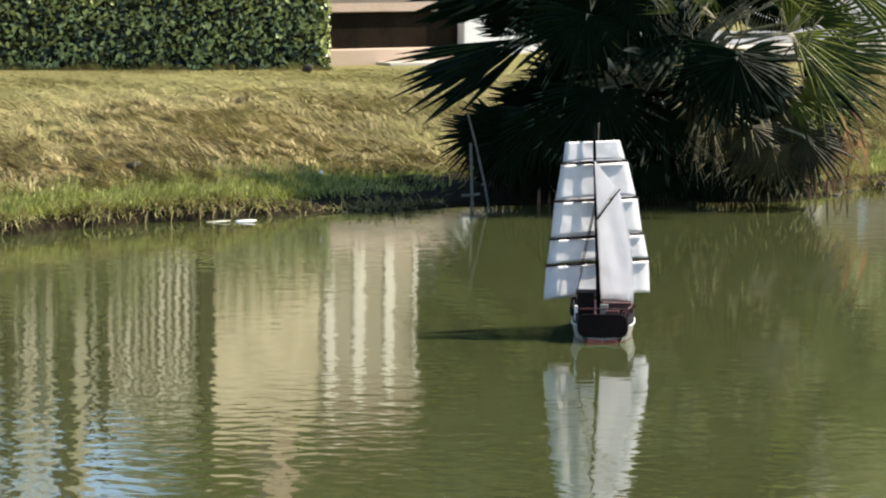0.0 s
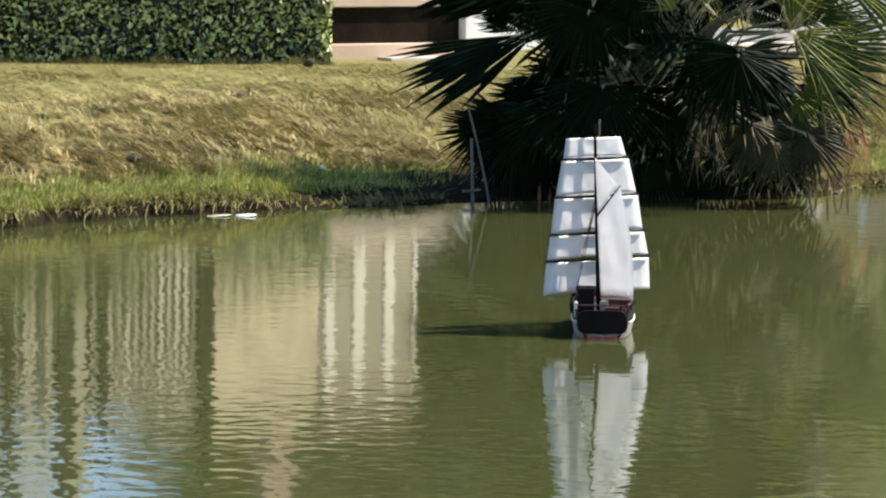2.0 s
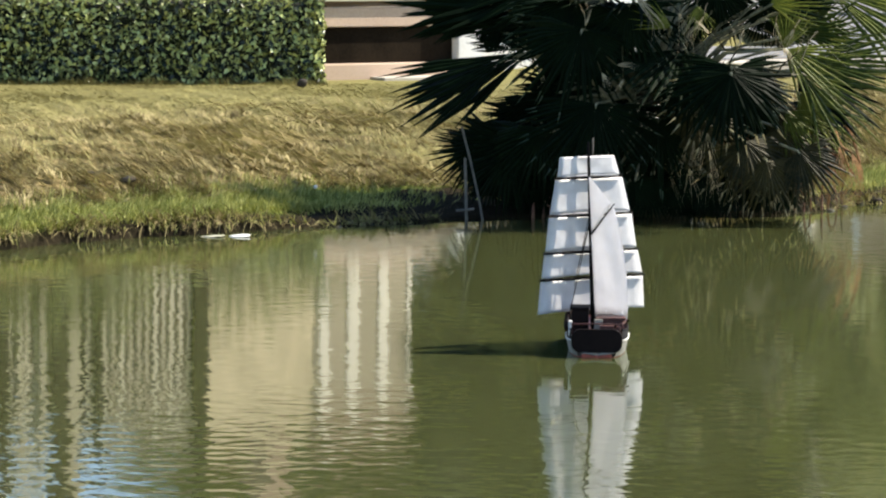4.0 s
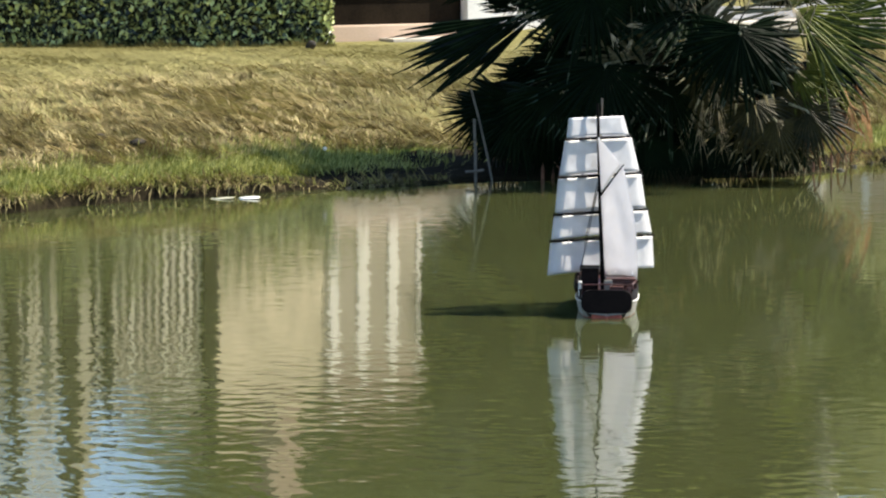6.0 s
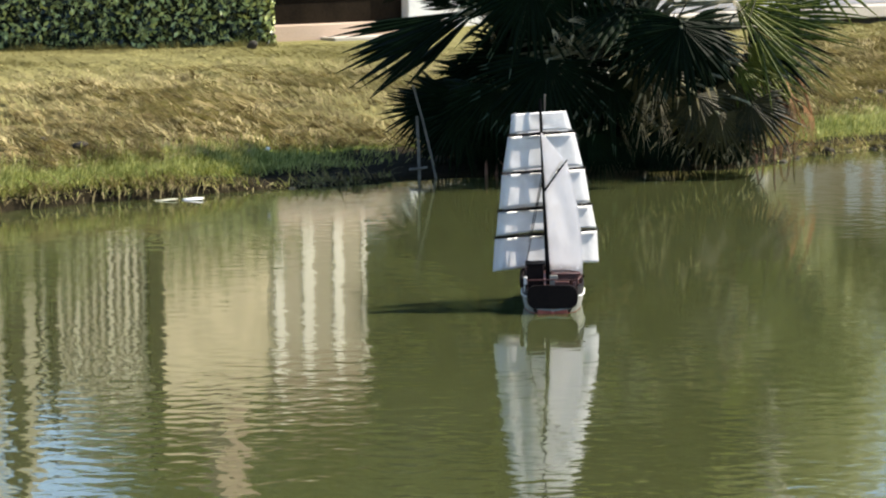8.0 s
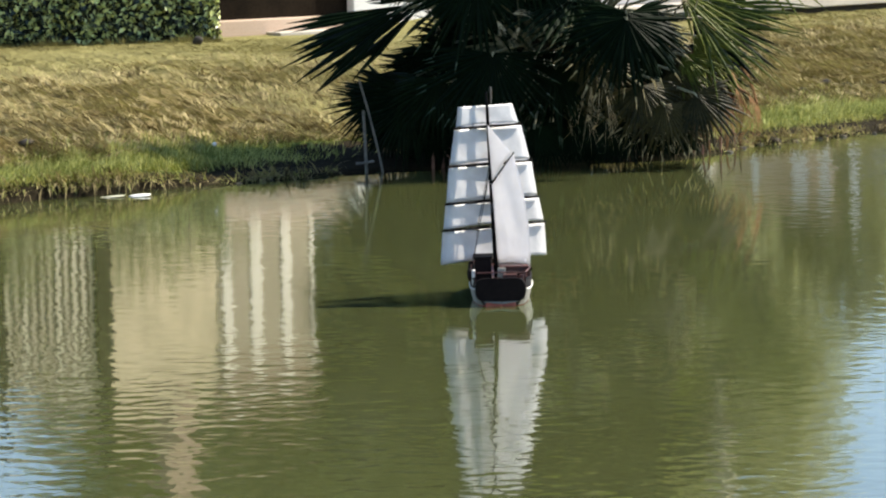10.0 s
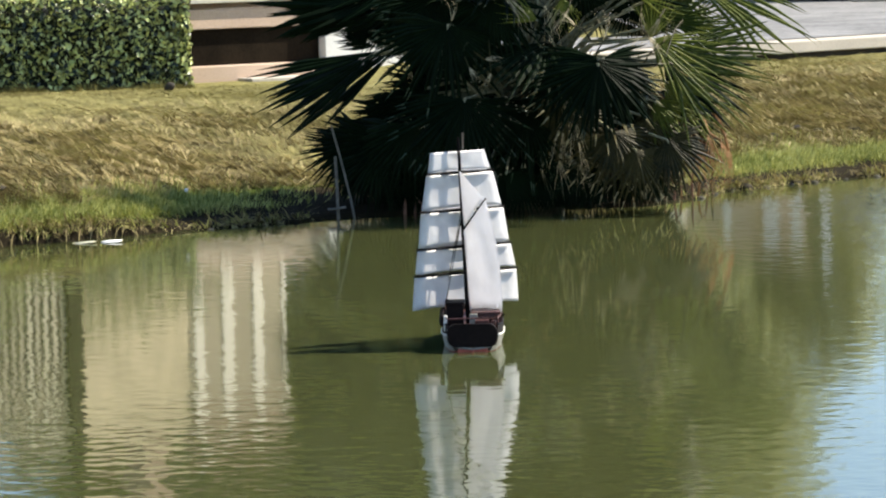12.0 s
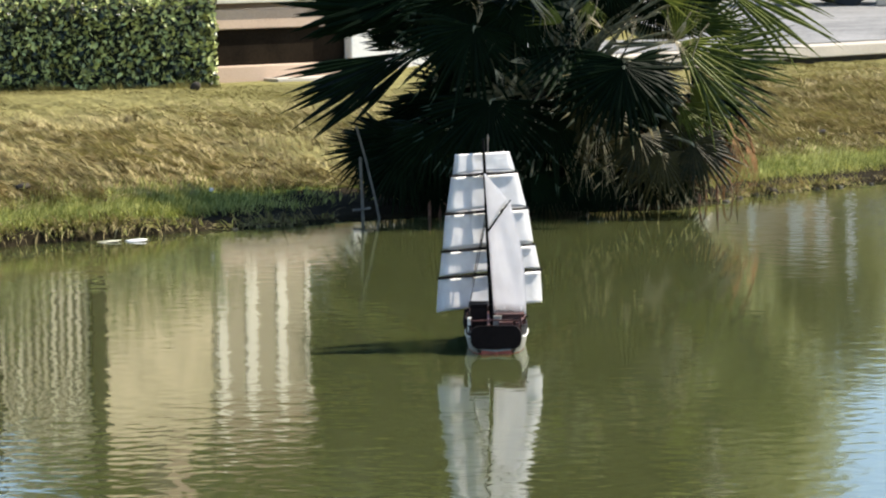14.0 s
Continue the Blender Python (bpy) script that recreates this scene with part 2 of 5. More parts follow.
CAR_PAINT = material("silver_car_paint", (0.50, 0.48, 0.47), (0.60, 0.58, 0.57), 0.25, 20, 2, 0, metal=0.3)
GLASS = material("dark_glass", (0.01, 0.012, 0.014), (0.02, 0.024, 0.028), 0.05, 4, 2, 0)
ALLOY = material("alloy", (0.35, 0.35, 0.36), (0.5, 0.5, 0.5), 0.3, 20, 4, 0, metal=0.9)
LAMP_RED = material("tail_lamp", (0.25, 0.01, 0.01), (0.4, 0.02, 0.02), 0.2, 20, 4, 0)
PVC = material("white_plastic_scrap", (0.32, 0.30, 0.20), (0.58, 0.56, 0.42), 0.5, 20, 5, 0.002)
STAKE = material("grey_stake", (0.09, 0.085, 0.07), (0.20, 0.18, 0.15), 0.8, 40, 6, 0.002)
DARK_SOIL_SHADOW = material("dark_soil_and_shadow", (0.015, 0.012, 0.009), (0.05, 0.04, 0.028), 0.95, 40, 6, 0.006)
STONE = material("dark_stone", (0.03, 0.028, 0.024), (0.10, 0.09, 0.075), 0.9, 40, 6, 0.006)

# ---------------------------------------------------------------- mesh helpers


def mesh_part(name, verts, faces, mat, parent=None, label="", smooth=False):
    me = bpy.data.meshes.new(name)
    me.from_pydata([tuple(v) for v in verts], [], faces)
    me.materials.append(mat)
    if smooth:
        me.polygons.foreach_set("use_smooth", [True] * len(me.polygons))
    ob = new(name, me)
    if parent is not None:
        ob.parent = parent
    if label:
        tagged(ob, label)
    return ob


def part(name, bm, mat, parent=None, label="", smooth=False):
    me = bpy.data.meshes.new(name)
    bm.to_mesh(me)
    bm.free()
    me.materials.append(mat)
    if smooth:
        me.polygons.foreach_set("use_smooth", [True] * len(me.polygons))
    ob = new(name, me)
    if parent is not None:
        ob.parent = parent
    if label:
        tagged(ob, label)
    return ob


def base(name, x, y, z, label, category, group="", kind="", turn=0):
    ob = new(name)
    ob.empty_display_size = 0.1
    ob.matrix_basis = pose(x, y, z, 0, 0, turn)
    return tagged(ob, label, category, group, kind)


def box(x0, x1, y0, y1, z0, z1, bevel=0.0, bm=None):
    bm = bm or bmesh.new()
    made = bmesh.ops.create_cube(bm, size=1.0, matrix=Matrix.Translation(((x0 + x1) / 2, (y0 + y1) / 2, (z0 + z1) / 2)) @ Matrix.Diagonal((x1 - x0, y1 - y0, z1 - z0, 1)))
    if bevel:
        edges = list({e for v in made["verts"] for e in v.link_edges})
        bmesh.ops.bevel(bm, geom=edges, offset=bevel, segments=2, affect="EDGES", profile=0.6)
    return bm


def tube(points, radii, sides=8, bm=None):
    """A round bar along points, with a radius at each."""
    bm = bm or bmesh.new()
    rings = []
    for i, (p, r) in enumerate(zip(points, radii)):
        p = Vector(p)
        way = Vector(points[min(i + 1, len(points) - 1)]) - Vector(points[max(i - 1, 0)])
        turn = way.to_track_quat("Z", "Y").to_matrix()
        rings.append([bm.verts.new(p + turn @ Vector((r * math.cos(a), r * math.sin(a), 0))) for a in (2 * math.pi * k / sides for k in range(sides))])
    for a, b in zip(rings, rings[1:]):
        for k in range(sides):
            bm.faces.new((a[k], a[(k + 1) % sides], b[(k + 1) % sides], b[k]))
    bm.faces.new(list(reversed(rings[0])))
    bm.faces.new(rings[-1])
    return bm


# ---------------------------------------------------------------- ground, water
SHORE_X = [-60, -12, -6.0, -2.57, -2.13, -1.66, -1.17, -0.79, -0.30, 0.31, 0.96, 1.70, 2.30, 2.60, 2.85, 3.35, 4.08, 6.0, 12, 60]
SHORE_Y = [14.0, 16.0, 18.6, 20.85, 21.35, 21.83, 22.2, 22.40, 22.80, 23.18, 23.42, 23.55, 23.68, 24.0, 24.5, 25.02, 25.6, 26.6, 28, 30]
RISE_S = [-30, -3, -0.5, 0.0, 0.03, 0.10, 0.7, 1.4, 3.0, 6.0, 8.5, 20, 100]
LOW_S = [-30, -3, -0.5, 0.0, 0.05, 0.3, 0.7, 1.4, 3.0, 6.0, 8.5, 20, 100]
LOW_Z = [-1.2, -0.9, -0.35, -0.02, 0.02, 0.035, 0.06, 0.115, 0.26, 0.47, 0.53, 0.60, 0.60]
STEEP_S = [-1.0, 0.0, 0.03, 0.1, 0.3, 0.62, 1.1, 2.0, 3.0, 4.5, 6.0, 100]
APRON_S = [-1.0, 0.0, 0.31, 0.63, 0.93, 1.41, 1.99, 2.89, 3.9, 4.97, 6.0, 100]
RISE_Z = [-1.2, -0.9, -0.35, -0.02, 0.05, 0.10, 0.18, 0.27, 0.38, 0.47, 0.53, 0.60, 0.60]


def lumps(x, y):
    return 0.5 * np.sin(3.1 * x + 1.7 * np.sin(1.3 * y)) * np.cos(2.3 * y + 0.9 * x) + 0.5 * np.sin(9.7 * x - 4.1 * y + np.sin(6.1 * x)) * np.sin(7.3 * y + 2.2 * x)


def shore(x):
    return np.interp(x, SHORE_X, SHORE_Y) + 0.03 * np.sin(5.3 * x) + 0.018 * np.sin(13.7 * x + 1) + 0.012 * np.sin(31 * x)


def flat(x):
    """1 where the bank runs out in a low muddy apron, 0 where it has a steep lip."""
    return np.clip((x + 1.35) / 0.6, 0, 1)


def back(x, s):
    """Distance from the shore, drawn out over the apron."""
    return s + (np.interp(s, STEEP_S, APRON_S) - s) * flat(x)


def height(x, y):
    s = y - shore(x)
    w = flat(x)
    far = np.interp(s, RISE_S, RISE_Z) * (1 - w) + np.interp(s, LOW_S, LOW_Z) * w
    far = far + (1 - 0.5 * w) * np.clip((s - 0.1) / 0.6, 0, 1) * np.clip((11 - s) / 3, 0, 1) * (0.036 * lumps(1.4 * x, 1.4 * y) + 0.024 * lumps(4.1 * x + 3, 3.7 * y))
    far = far - 0.13 * np.clip((s - 4) / 5, 0, 1) * np.clip(1.6 - x, 0, 1) * np.clip((35 - y) / 1.5, 0, 1)
    kerb_line = 0.643 * (x - 2.0) - 0.766 * (y - 32.4)
    far = far - 0.088 * np.clip((2.2 - kerb_line) / 1.6, 0, 1) * np.clip((x - 2.2) / 0.8, 0, 1) * np.clip((60 - y) / 10, 0, 1)
    near = np.interp(y, [-2, 0.8, 1.6, 2.4, 6.0], [0.55, 0.5, 0.1, -0.4, -1.2])
    side = np.interp(np.abs(x), [56, 60], [-2.0, 0.5])
    return np.maximum(np.where(y > 8, far, near), np.where(y < 60, side, -2.0))


def ground():
    xs = np.concatenate([np.linspace(-900, -60, 12), np.linspace(-50, -8, 18), np.linspace(-7, 8, 240), np.linspace(9, 55, 18), np.linspace(60, 900, 12)])
    ys = np.concatenate([np.linspace(-600, -10, 8), np.linspace(-6, 3, 24), np.linspace(4, 18, 12), np.linspace(18.5, 30, 210), np.linspace(30.3, 40, 30), np.linspace(42, 90, 14), np.linspace(120, 2500, 12)])
    X, Y = np.meshgrid(xs, ys)
    Z = height(X, Y)
    n, m = len(xs), len(ys)
    verts = np.stack([X, Y, Z], -1).reshape(-1, 3)
    faces = [(j * n + i, j * n + i + 1, (j + 1) * n + i + 1, (j + 1) * n + i) for j in range(m - 1) for i in range(n - 1)]
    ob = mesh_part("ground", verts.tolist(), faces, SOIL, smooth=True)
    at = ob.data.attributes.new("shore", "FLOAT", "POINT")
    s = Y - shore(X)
    palm_shade = np.clip((X + 0.75) / 0.8, 0, 1) * np.clip((2.6 - X) / 0.2, 0, 1) * np.clip((1.6 - s) / 0.4, 0, 1)
    s = s - np.clip(s - 0.02, 0, None) * palm_shade * 0.9  # bare soil, spread to deepen the palm's shade by colour
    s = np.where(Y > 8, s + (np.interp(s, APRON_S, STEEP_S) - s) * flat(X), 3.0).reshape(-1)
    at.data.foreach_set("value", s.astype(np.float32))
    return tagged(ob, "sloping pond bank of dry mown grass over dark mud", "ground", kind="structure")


ground()
water = mesh_part("water", [(-58, 0.9, 0), (58, 0.9, 0), (58, 32, 0), (-58, 32, 0)], [(0, 1, 2, 3)], WATER)
tagged(water, "murky olive green pond water with small ripples", "water", kind="structure")


def blades(name, x, y, length, width, lean, heading, mat, label, category, lift=0.0):
    """Many single blades of grass as one mesh: each a bent strip that ends in a point."""
    n = len(x)
    z = height(x, y) + lift
    side = np.stack([-np.sin(heading + 0.6), np.cos(heading + 0.6), 0 * x], -1) * width[:, None] / 2
    fwd = np.stack([np.cos(heading), np.sin(heading), 0 * x], -1)
    p0 = np.stack([x, y, z - 0.01], -1)
    up = np.array([0, 0, 1.0])
    p1 = p0 + (fwd * np.sin(lean * 0.8)[:, None] + up * np.cos(lean * 0.8)[:, None]) * (length * 0.55)[:, None]
    p2 = p1 + (fwd * np.sin(lean * 1.15)[:, None] + up * np.cos(lean * 1.15)[:, None]) * (length * 0.45)[:, None]
    v = np.stack([p0 - side, p0 + side, p1 + side * 0.8, p1 - side * 0.8, p2], 1).reshape(-1, 3)
    k = (np.arange(n) * 5)[:, None]
    quads, tris = k + np.array([0, 1, 2, 3]), k + np.array([3, 2, 4])
    loops = np.concatenate([np.concatenate([quads, tris], 1)]).reshape(-1)
    me = bpy.data.meshes.new(name)
    me.vertices.add(len(v))
    me.vertices.foreach_set("co", v.astype(np.float32).reshape(-1))
    me.loops.add(len(loops))
    me.loops.foreach_set("vertex_index", loops.astype(np.int32))
    starts = (np.arange(n) * 7)[:, None] + np.array([0, 4])
    me.polygons.add(2 * n)
    me.polygons.foreach_set("loop_start", starts.reshape(-1).astype(np.int32))
    me.update(calc_edges=True)
    me.materials.append(mat)
    return tagged(new(name, me), label, category, kind="stuff")


rng = np.random.default_rng(4)


def dry_grass():
    n = 270000
    x = rng.uniform(-4.6, 7.2, n)
    s = 0.62 + 11.2 * rng.random(n) ** 1.1
    y = shore(x) + back(x, s)
    keep = (y < np.where(x < -0.9, 32.3, 32.6 + 0.75 * np.maximum(x - 2.0, 0))) & (rng.random(n) < 0.75 + 0.25 * np.sin(2.1 * x + 1.3 * y) * np.cos(1.7 * y))
    x, y, s = x[keep], y[keep], s[keep]
    n = len(x)
    length = rng.uniform(0.05, 0.11, n) * np.interp(s, [0.6, 2.5, 4.0, 7.0], [1.1, 1.1, 1.0, 0.95])
    lean = rng.uniform(1.05, 1.38, n) + np.clip((s - 2) / 20, 0, 0.2)
    heading = 2.8 + 0.6 * np.sin(1.9 * x + 0.8 * y) * np.cos(1.1 * y - 0.6 * x) + rng.normal(0, 0.35, n)
    k = (rng.random(n) < 0.4) & (s < 4.5)
    length, lean = np.where(k, length * 2.0, length), np.where(k, rng.uniform(1.2, 1.38, n), lean)
    blades("dry_grass", x, y, length, rng.uniform(0.006, 0.013, n), lean, heading, DRY_BLADE, "dry straw-coloured mown grass matted on the slope", "grass")


def green_grass():
    n = 52000
    x = rng.uniform(-4.6, 7.2, n)
    s = np.abs(rng.normal(0.40, 0.28, n)) + 0.07
    # bare below the palm; thinned further left to deepen its shade
    bare = (rng.random(n) < 0.97 * np.clip((x + 0.55) / 0.6, 0, 1)) & (x < 2.45) | (x > -0.95) & (x < -0.2) & (s > 0.28) & (rng.random(n) < 0.5)
    x, s = x[~bare], s[~bare]
    n = len(x)
    y = shore(x) + back(x, s)
    tuft = 0.6 + 0.6 * np.sin(7 * x + 2 * np.sin(3 * x)) * np.sin(2.7 * x + 1)
    length = rng.uniform(0.028, 0.068, n) * (0.8 + 0.5 * np.clip(tuft, 0, 1.2)) * np.where(s < 0.12, 1.8, 1.0)
    heading = np.where(s < 0.14, -1.57, 0) + rng.normal(0, 1.0, n)
    blades("green_grass", x, y, length, rng.uniform(0.005, 0.010, n), rng.uniform(0.1, 0.8, n) + np.where(s < 0.14, 0.5, 0), heading, GREEN_BLADE, "short green grass along the edge of the pond", "grass")


def edge_grass(count, mat, name, label, long=0.14):
    """Blades and roots that hang over the muddy lip."""
    x = rng.uniform(-4.6, 7.0, count)
    x = x[(rng.random(count) < 0.55 + 0.45 * np.sin(8.3 * x + 2 * np.sin(2.9 * x))) & ((x < 0.0) | (x > 2.5))]
    n = len(x)
    y = shore(x) + rng.uniform(0.05, 0.15, n)
    blades(name, x, y, rng.uniform(0.05, long, n), rng.uniform(0.005, 0.010, n), rng.uniform(0.9, 2.3, n), -1.57 + rng.normal(0, 0.8, n), mat, label, "grass")


def hay():
    n = 40000
    x = rng.uniform(-4.6, 7.2, n)
    s = 0.6 + 6.5 * rng.random(n) ** 1.8
    keep = rng.random(n) < 0.5 + 0.5 * np.sin(5.1 * x + 2 * np.sin(3.3 * s + x)) * np.sin(4.2 * s + 1.2 * x)
    x, s = x[keep], s[keep]
    n = len(x)
    heading = np.where(rng.random(n) < 0.78, 2.8, -0.6) + 0.5 * np.sin(3.7 * x + 2.1 * s) + rng.normal(0, 0.35, n)
    blades("hay", x, shore(x) + back(x, s), rng.uniform(0.08, 0.20, n), rng.uniform(0.006, 0.012, n), rng.uniform(1.25, 1.42, n), heading, HAY, "tangled dry hay on the lower slope", "hay", 0.01)


def tussocks():
    """Combed clumps of longer dry grass, each leaning one way."""
    m, each = 1150, 34
    cx = rng.uniform(-4.4, 6.8, m)
    cs = 0.75 + 4.6 * rng.random(m) ** 1.7
    way = 2.8 + rng.normal(0, 0.7, m)
    spread = rng.uniform(0.02, 0.05, m)
    k = np.repeat(np.arange(m), each)
    n = len(k)
    x = cx[k] + rng.normal(0, 1, n) * spread[k] * 1.5
    y = shore(cx[k]) + back(cx, cs)[k] + rng.normal(0, 1, n) * spread[k]
    blades("dry_tussocks", x, y, rng.uniform(0.08, 0.18, n), rng.uniform(0.006, 0.012, n), rng.uniform(1.05, 1.4, n), way[k] + rng.normal(0, 0.35, n), HAY, "combed clumps of dry grass on the lower slope", "grass")


dry_grass()
hay()
tussocks()
green_grass()
edge_grass(8000, GREEN_BLADE, "green_edge_grass", "green grass hanging over the muddy edge of the pond")
edge_grass(11500, HAY, "dry_edge_grass", "dry roots and blades hanging over the muddy edge", 0.21)


# ---------------------------------------------------------------- leaves
def leaf_cloud(name, centres, normals, size, mat, parent, label="", slim=0.5):
    """Small folded leaves, one rhombus of two halves each, as one mesh."""
    n = len(centres)
    nr = normals / np.linalg.norm(normals, axis=1)[:, None]
    r = rng.normal(0, 1, (n, 3))
    a = np.cross(nr, r)
    a /= np.linalg.norm(a, axis=1)[:, None]
    b = np.cross(nr, a)
    s = size * rng.uniform(0.7, 1.25, n)[:, None]
    v = np.stack([centres - a * s, centres + b * s * slim + nr * s * 0.2, centres + a * s, centres - b * s * slim + nr * s * 0.2], 1).reshape(-1, 3)
    k = (np.arange(n) * 4)[:, None]
    loops = (k + np.array([0, 1, 2, 0, 2, 3])).reshape(-1)
    me = bpy.data.meshes.new(name)
    me.vertices.add(len(v))
    me.vertices.foreach_set("co", v.astype(np.float32).reshape(-1))
    me.loops.add(len(loops))
    me.loops.foreach_set("vertex_index", loops.astype(np.int32))
    me.polygons.add(2 * n)
    me.polygons.foreach_set("loop_start", (np.arange(2 * n) * 3).astype(np.int32))
    me.update(calc_edges=True)
    me.materials.append(mat)
    ob = new(name, me)
    ob.parent = parent
    return tagged(ob, label)


def hedge():
    """A clipped box hedge, seen on its long face and one end."""
    long, deep, high = 7.0, 0.95, 0.825
    root = base("hedge", -1.055, 32.38, 0.41, "clipped dark green leafy box hedge along the lawn", "hedge", turn=11)
    # filler core painted near black as the shade between the leaves
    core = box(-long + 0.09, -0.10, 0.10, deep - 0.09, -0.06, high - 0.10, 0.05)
    part("core", core, HEDGE_GAP_SHADE, root)
    out = []
    for face, count in (("front", 12500), ("top", 8000), ("end", 3400), ("back", 4000)):
        u, w, d = rng.random(count), rng.random(count), rng.uniform(-0.045, 0.09, count)
        if face == "front":
            p, nm = np.stack([-long * u, d + 0.015 * np.sin(9 * u * long), high * w], -1), (0, -1, 0.25)
        elif face == "back":
            p, nm = np.stack([-long * u, deep - d, high * w], -1), (0, 1, 0.25)
        elif face == "top":
            p, nm = np.stack([-long * u, deep * w, high - d], -1), (0, -0.2, 1)
        else:
            p, nm = np.stack([-d, deep * u, high * w], -1), (1, 0, 0.25)
        out.append((p, np.array(nm) + rng.normal(0, 0.9, (count, 3))))
    leaf_cloud("foliage", np.concatenate([a for a, _ in out]), np.concatenate([b for _, b in out]), 0.031, HEDGE_LEAF, root, "small glossy green leaves")


def hedge_foot():
    """Uncut grass along the foot of the hedge."""
    n = 5200
    u, d = rng.uniform(0, 6.0, n), np.abs(rng.normal(0, 0.10, n)) - 0.05
    a = radians(11)
    x, y = -1.0 - u * math.cos(a) + d * math.sin(a), 32.38 - u * math.sin(a) - d * math.cos(a)
    blades("hedge_foot_grass", x, y, rng.uniform(0.03, 0.11, n) * (0.6 + 0.5 * np.sin(5 * u) ** 2), rng.uniform(0.006, 0.012, n), rng.uniform(0.2, 1.2, n), rng.uniform(-3.1, 0, n), DRY_BLADE, "uncut dry grass along the foot of the hedge", "grass")


hedge()
hedge_foot()


# ---------------------------------------------------------------- fan palm
def fan_mesh(name, mat, spread, count, droop, seed, joined=0.56, tip=None):
    """A pleated fan blade: count slim folded segments, joined near the hub, free towards the tips. Hub at the origin, fan along +y, face +z, radius 1."""
    rr = random.Random(seed)
    verts, faces = [], []
    step = radians(spread) / count
    for i in range(count):
        a = -radians(spread) / 2 + (i + 0.5) * step
        reach = (1.0 - 0.25 * abs(a / (radians(spread) / 2)) ** 2) * rr.uniform(0.84, 1.06)
        bend, sway, lift = droop * rr.uniform(0.4, 1.8), rr.uniform(-0.06, 0.06), rr.uniform(-0.04, 0.05)
        w = Vector((math.sin(a), math.cos(a), 0))
        s = Vector((math.cos(a), -math.sin(a), 0))
        first = len(verts)
        for r in (0.03, joined, 0.66, 0.85, 1.0):
            half = math.tan(step / 2) * min(r, joined) * 1.02
            if r > joined:
                half *= max(0.0, 1 - ((r - joined) / (1 - joined)) ** 1.3) * 0.95
            fold = half * 0.7
            z = -bend * max(0, r - 0.35) ** 2 * 1.6 + lift * r - 0.10 * r * abs(a) ** 1.5
            c = w * (r * reach) + s * (sway * max(0, r - joined) * 2) + Vector((0, 0, z))
            if r < 1.0:
                verts += [c - s * half - Vector((0, 0, fold)), c, c + s * half - Vector((0, 0, fold))]
            else:
                verts.append(c)
        for k in range(3):
            o = first + 3 * k
            faces += [(o, o + 1, o + 4, o + 3), (o + 1, o + 2, o + 5, o + 4)]
        o = first + 9
        faces += [(o, o + 1, o + 3), (o + 1, o + 2, o + 3)]
    me = bpy.data.meshes.new(name)
    me.from_pydata([tuple(v) for v in verts], [], faces)
    me.materials.append(mat)
    if tip:
        me.materials.append(tip)
        for i in range(count):
            for k in range(6 if rr.random() < 0.75 else 8, 8):
                me.polygons[8 * i + k].material_index = 1
    return me


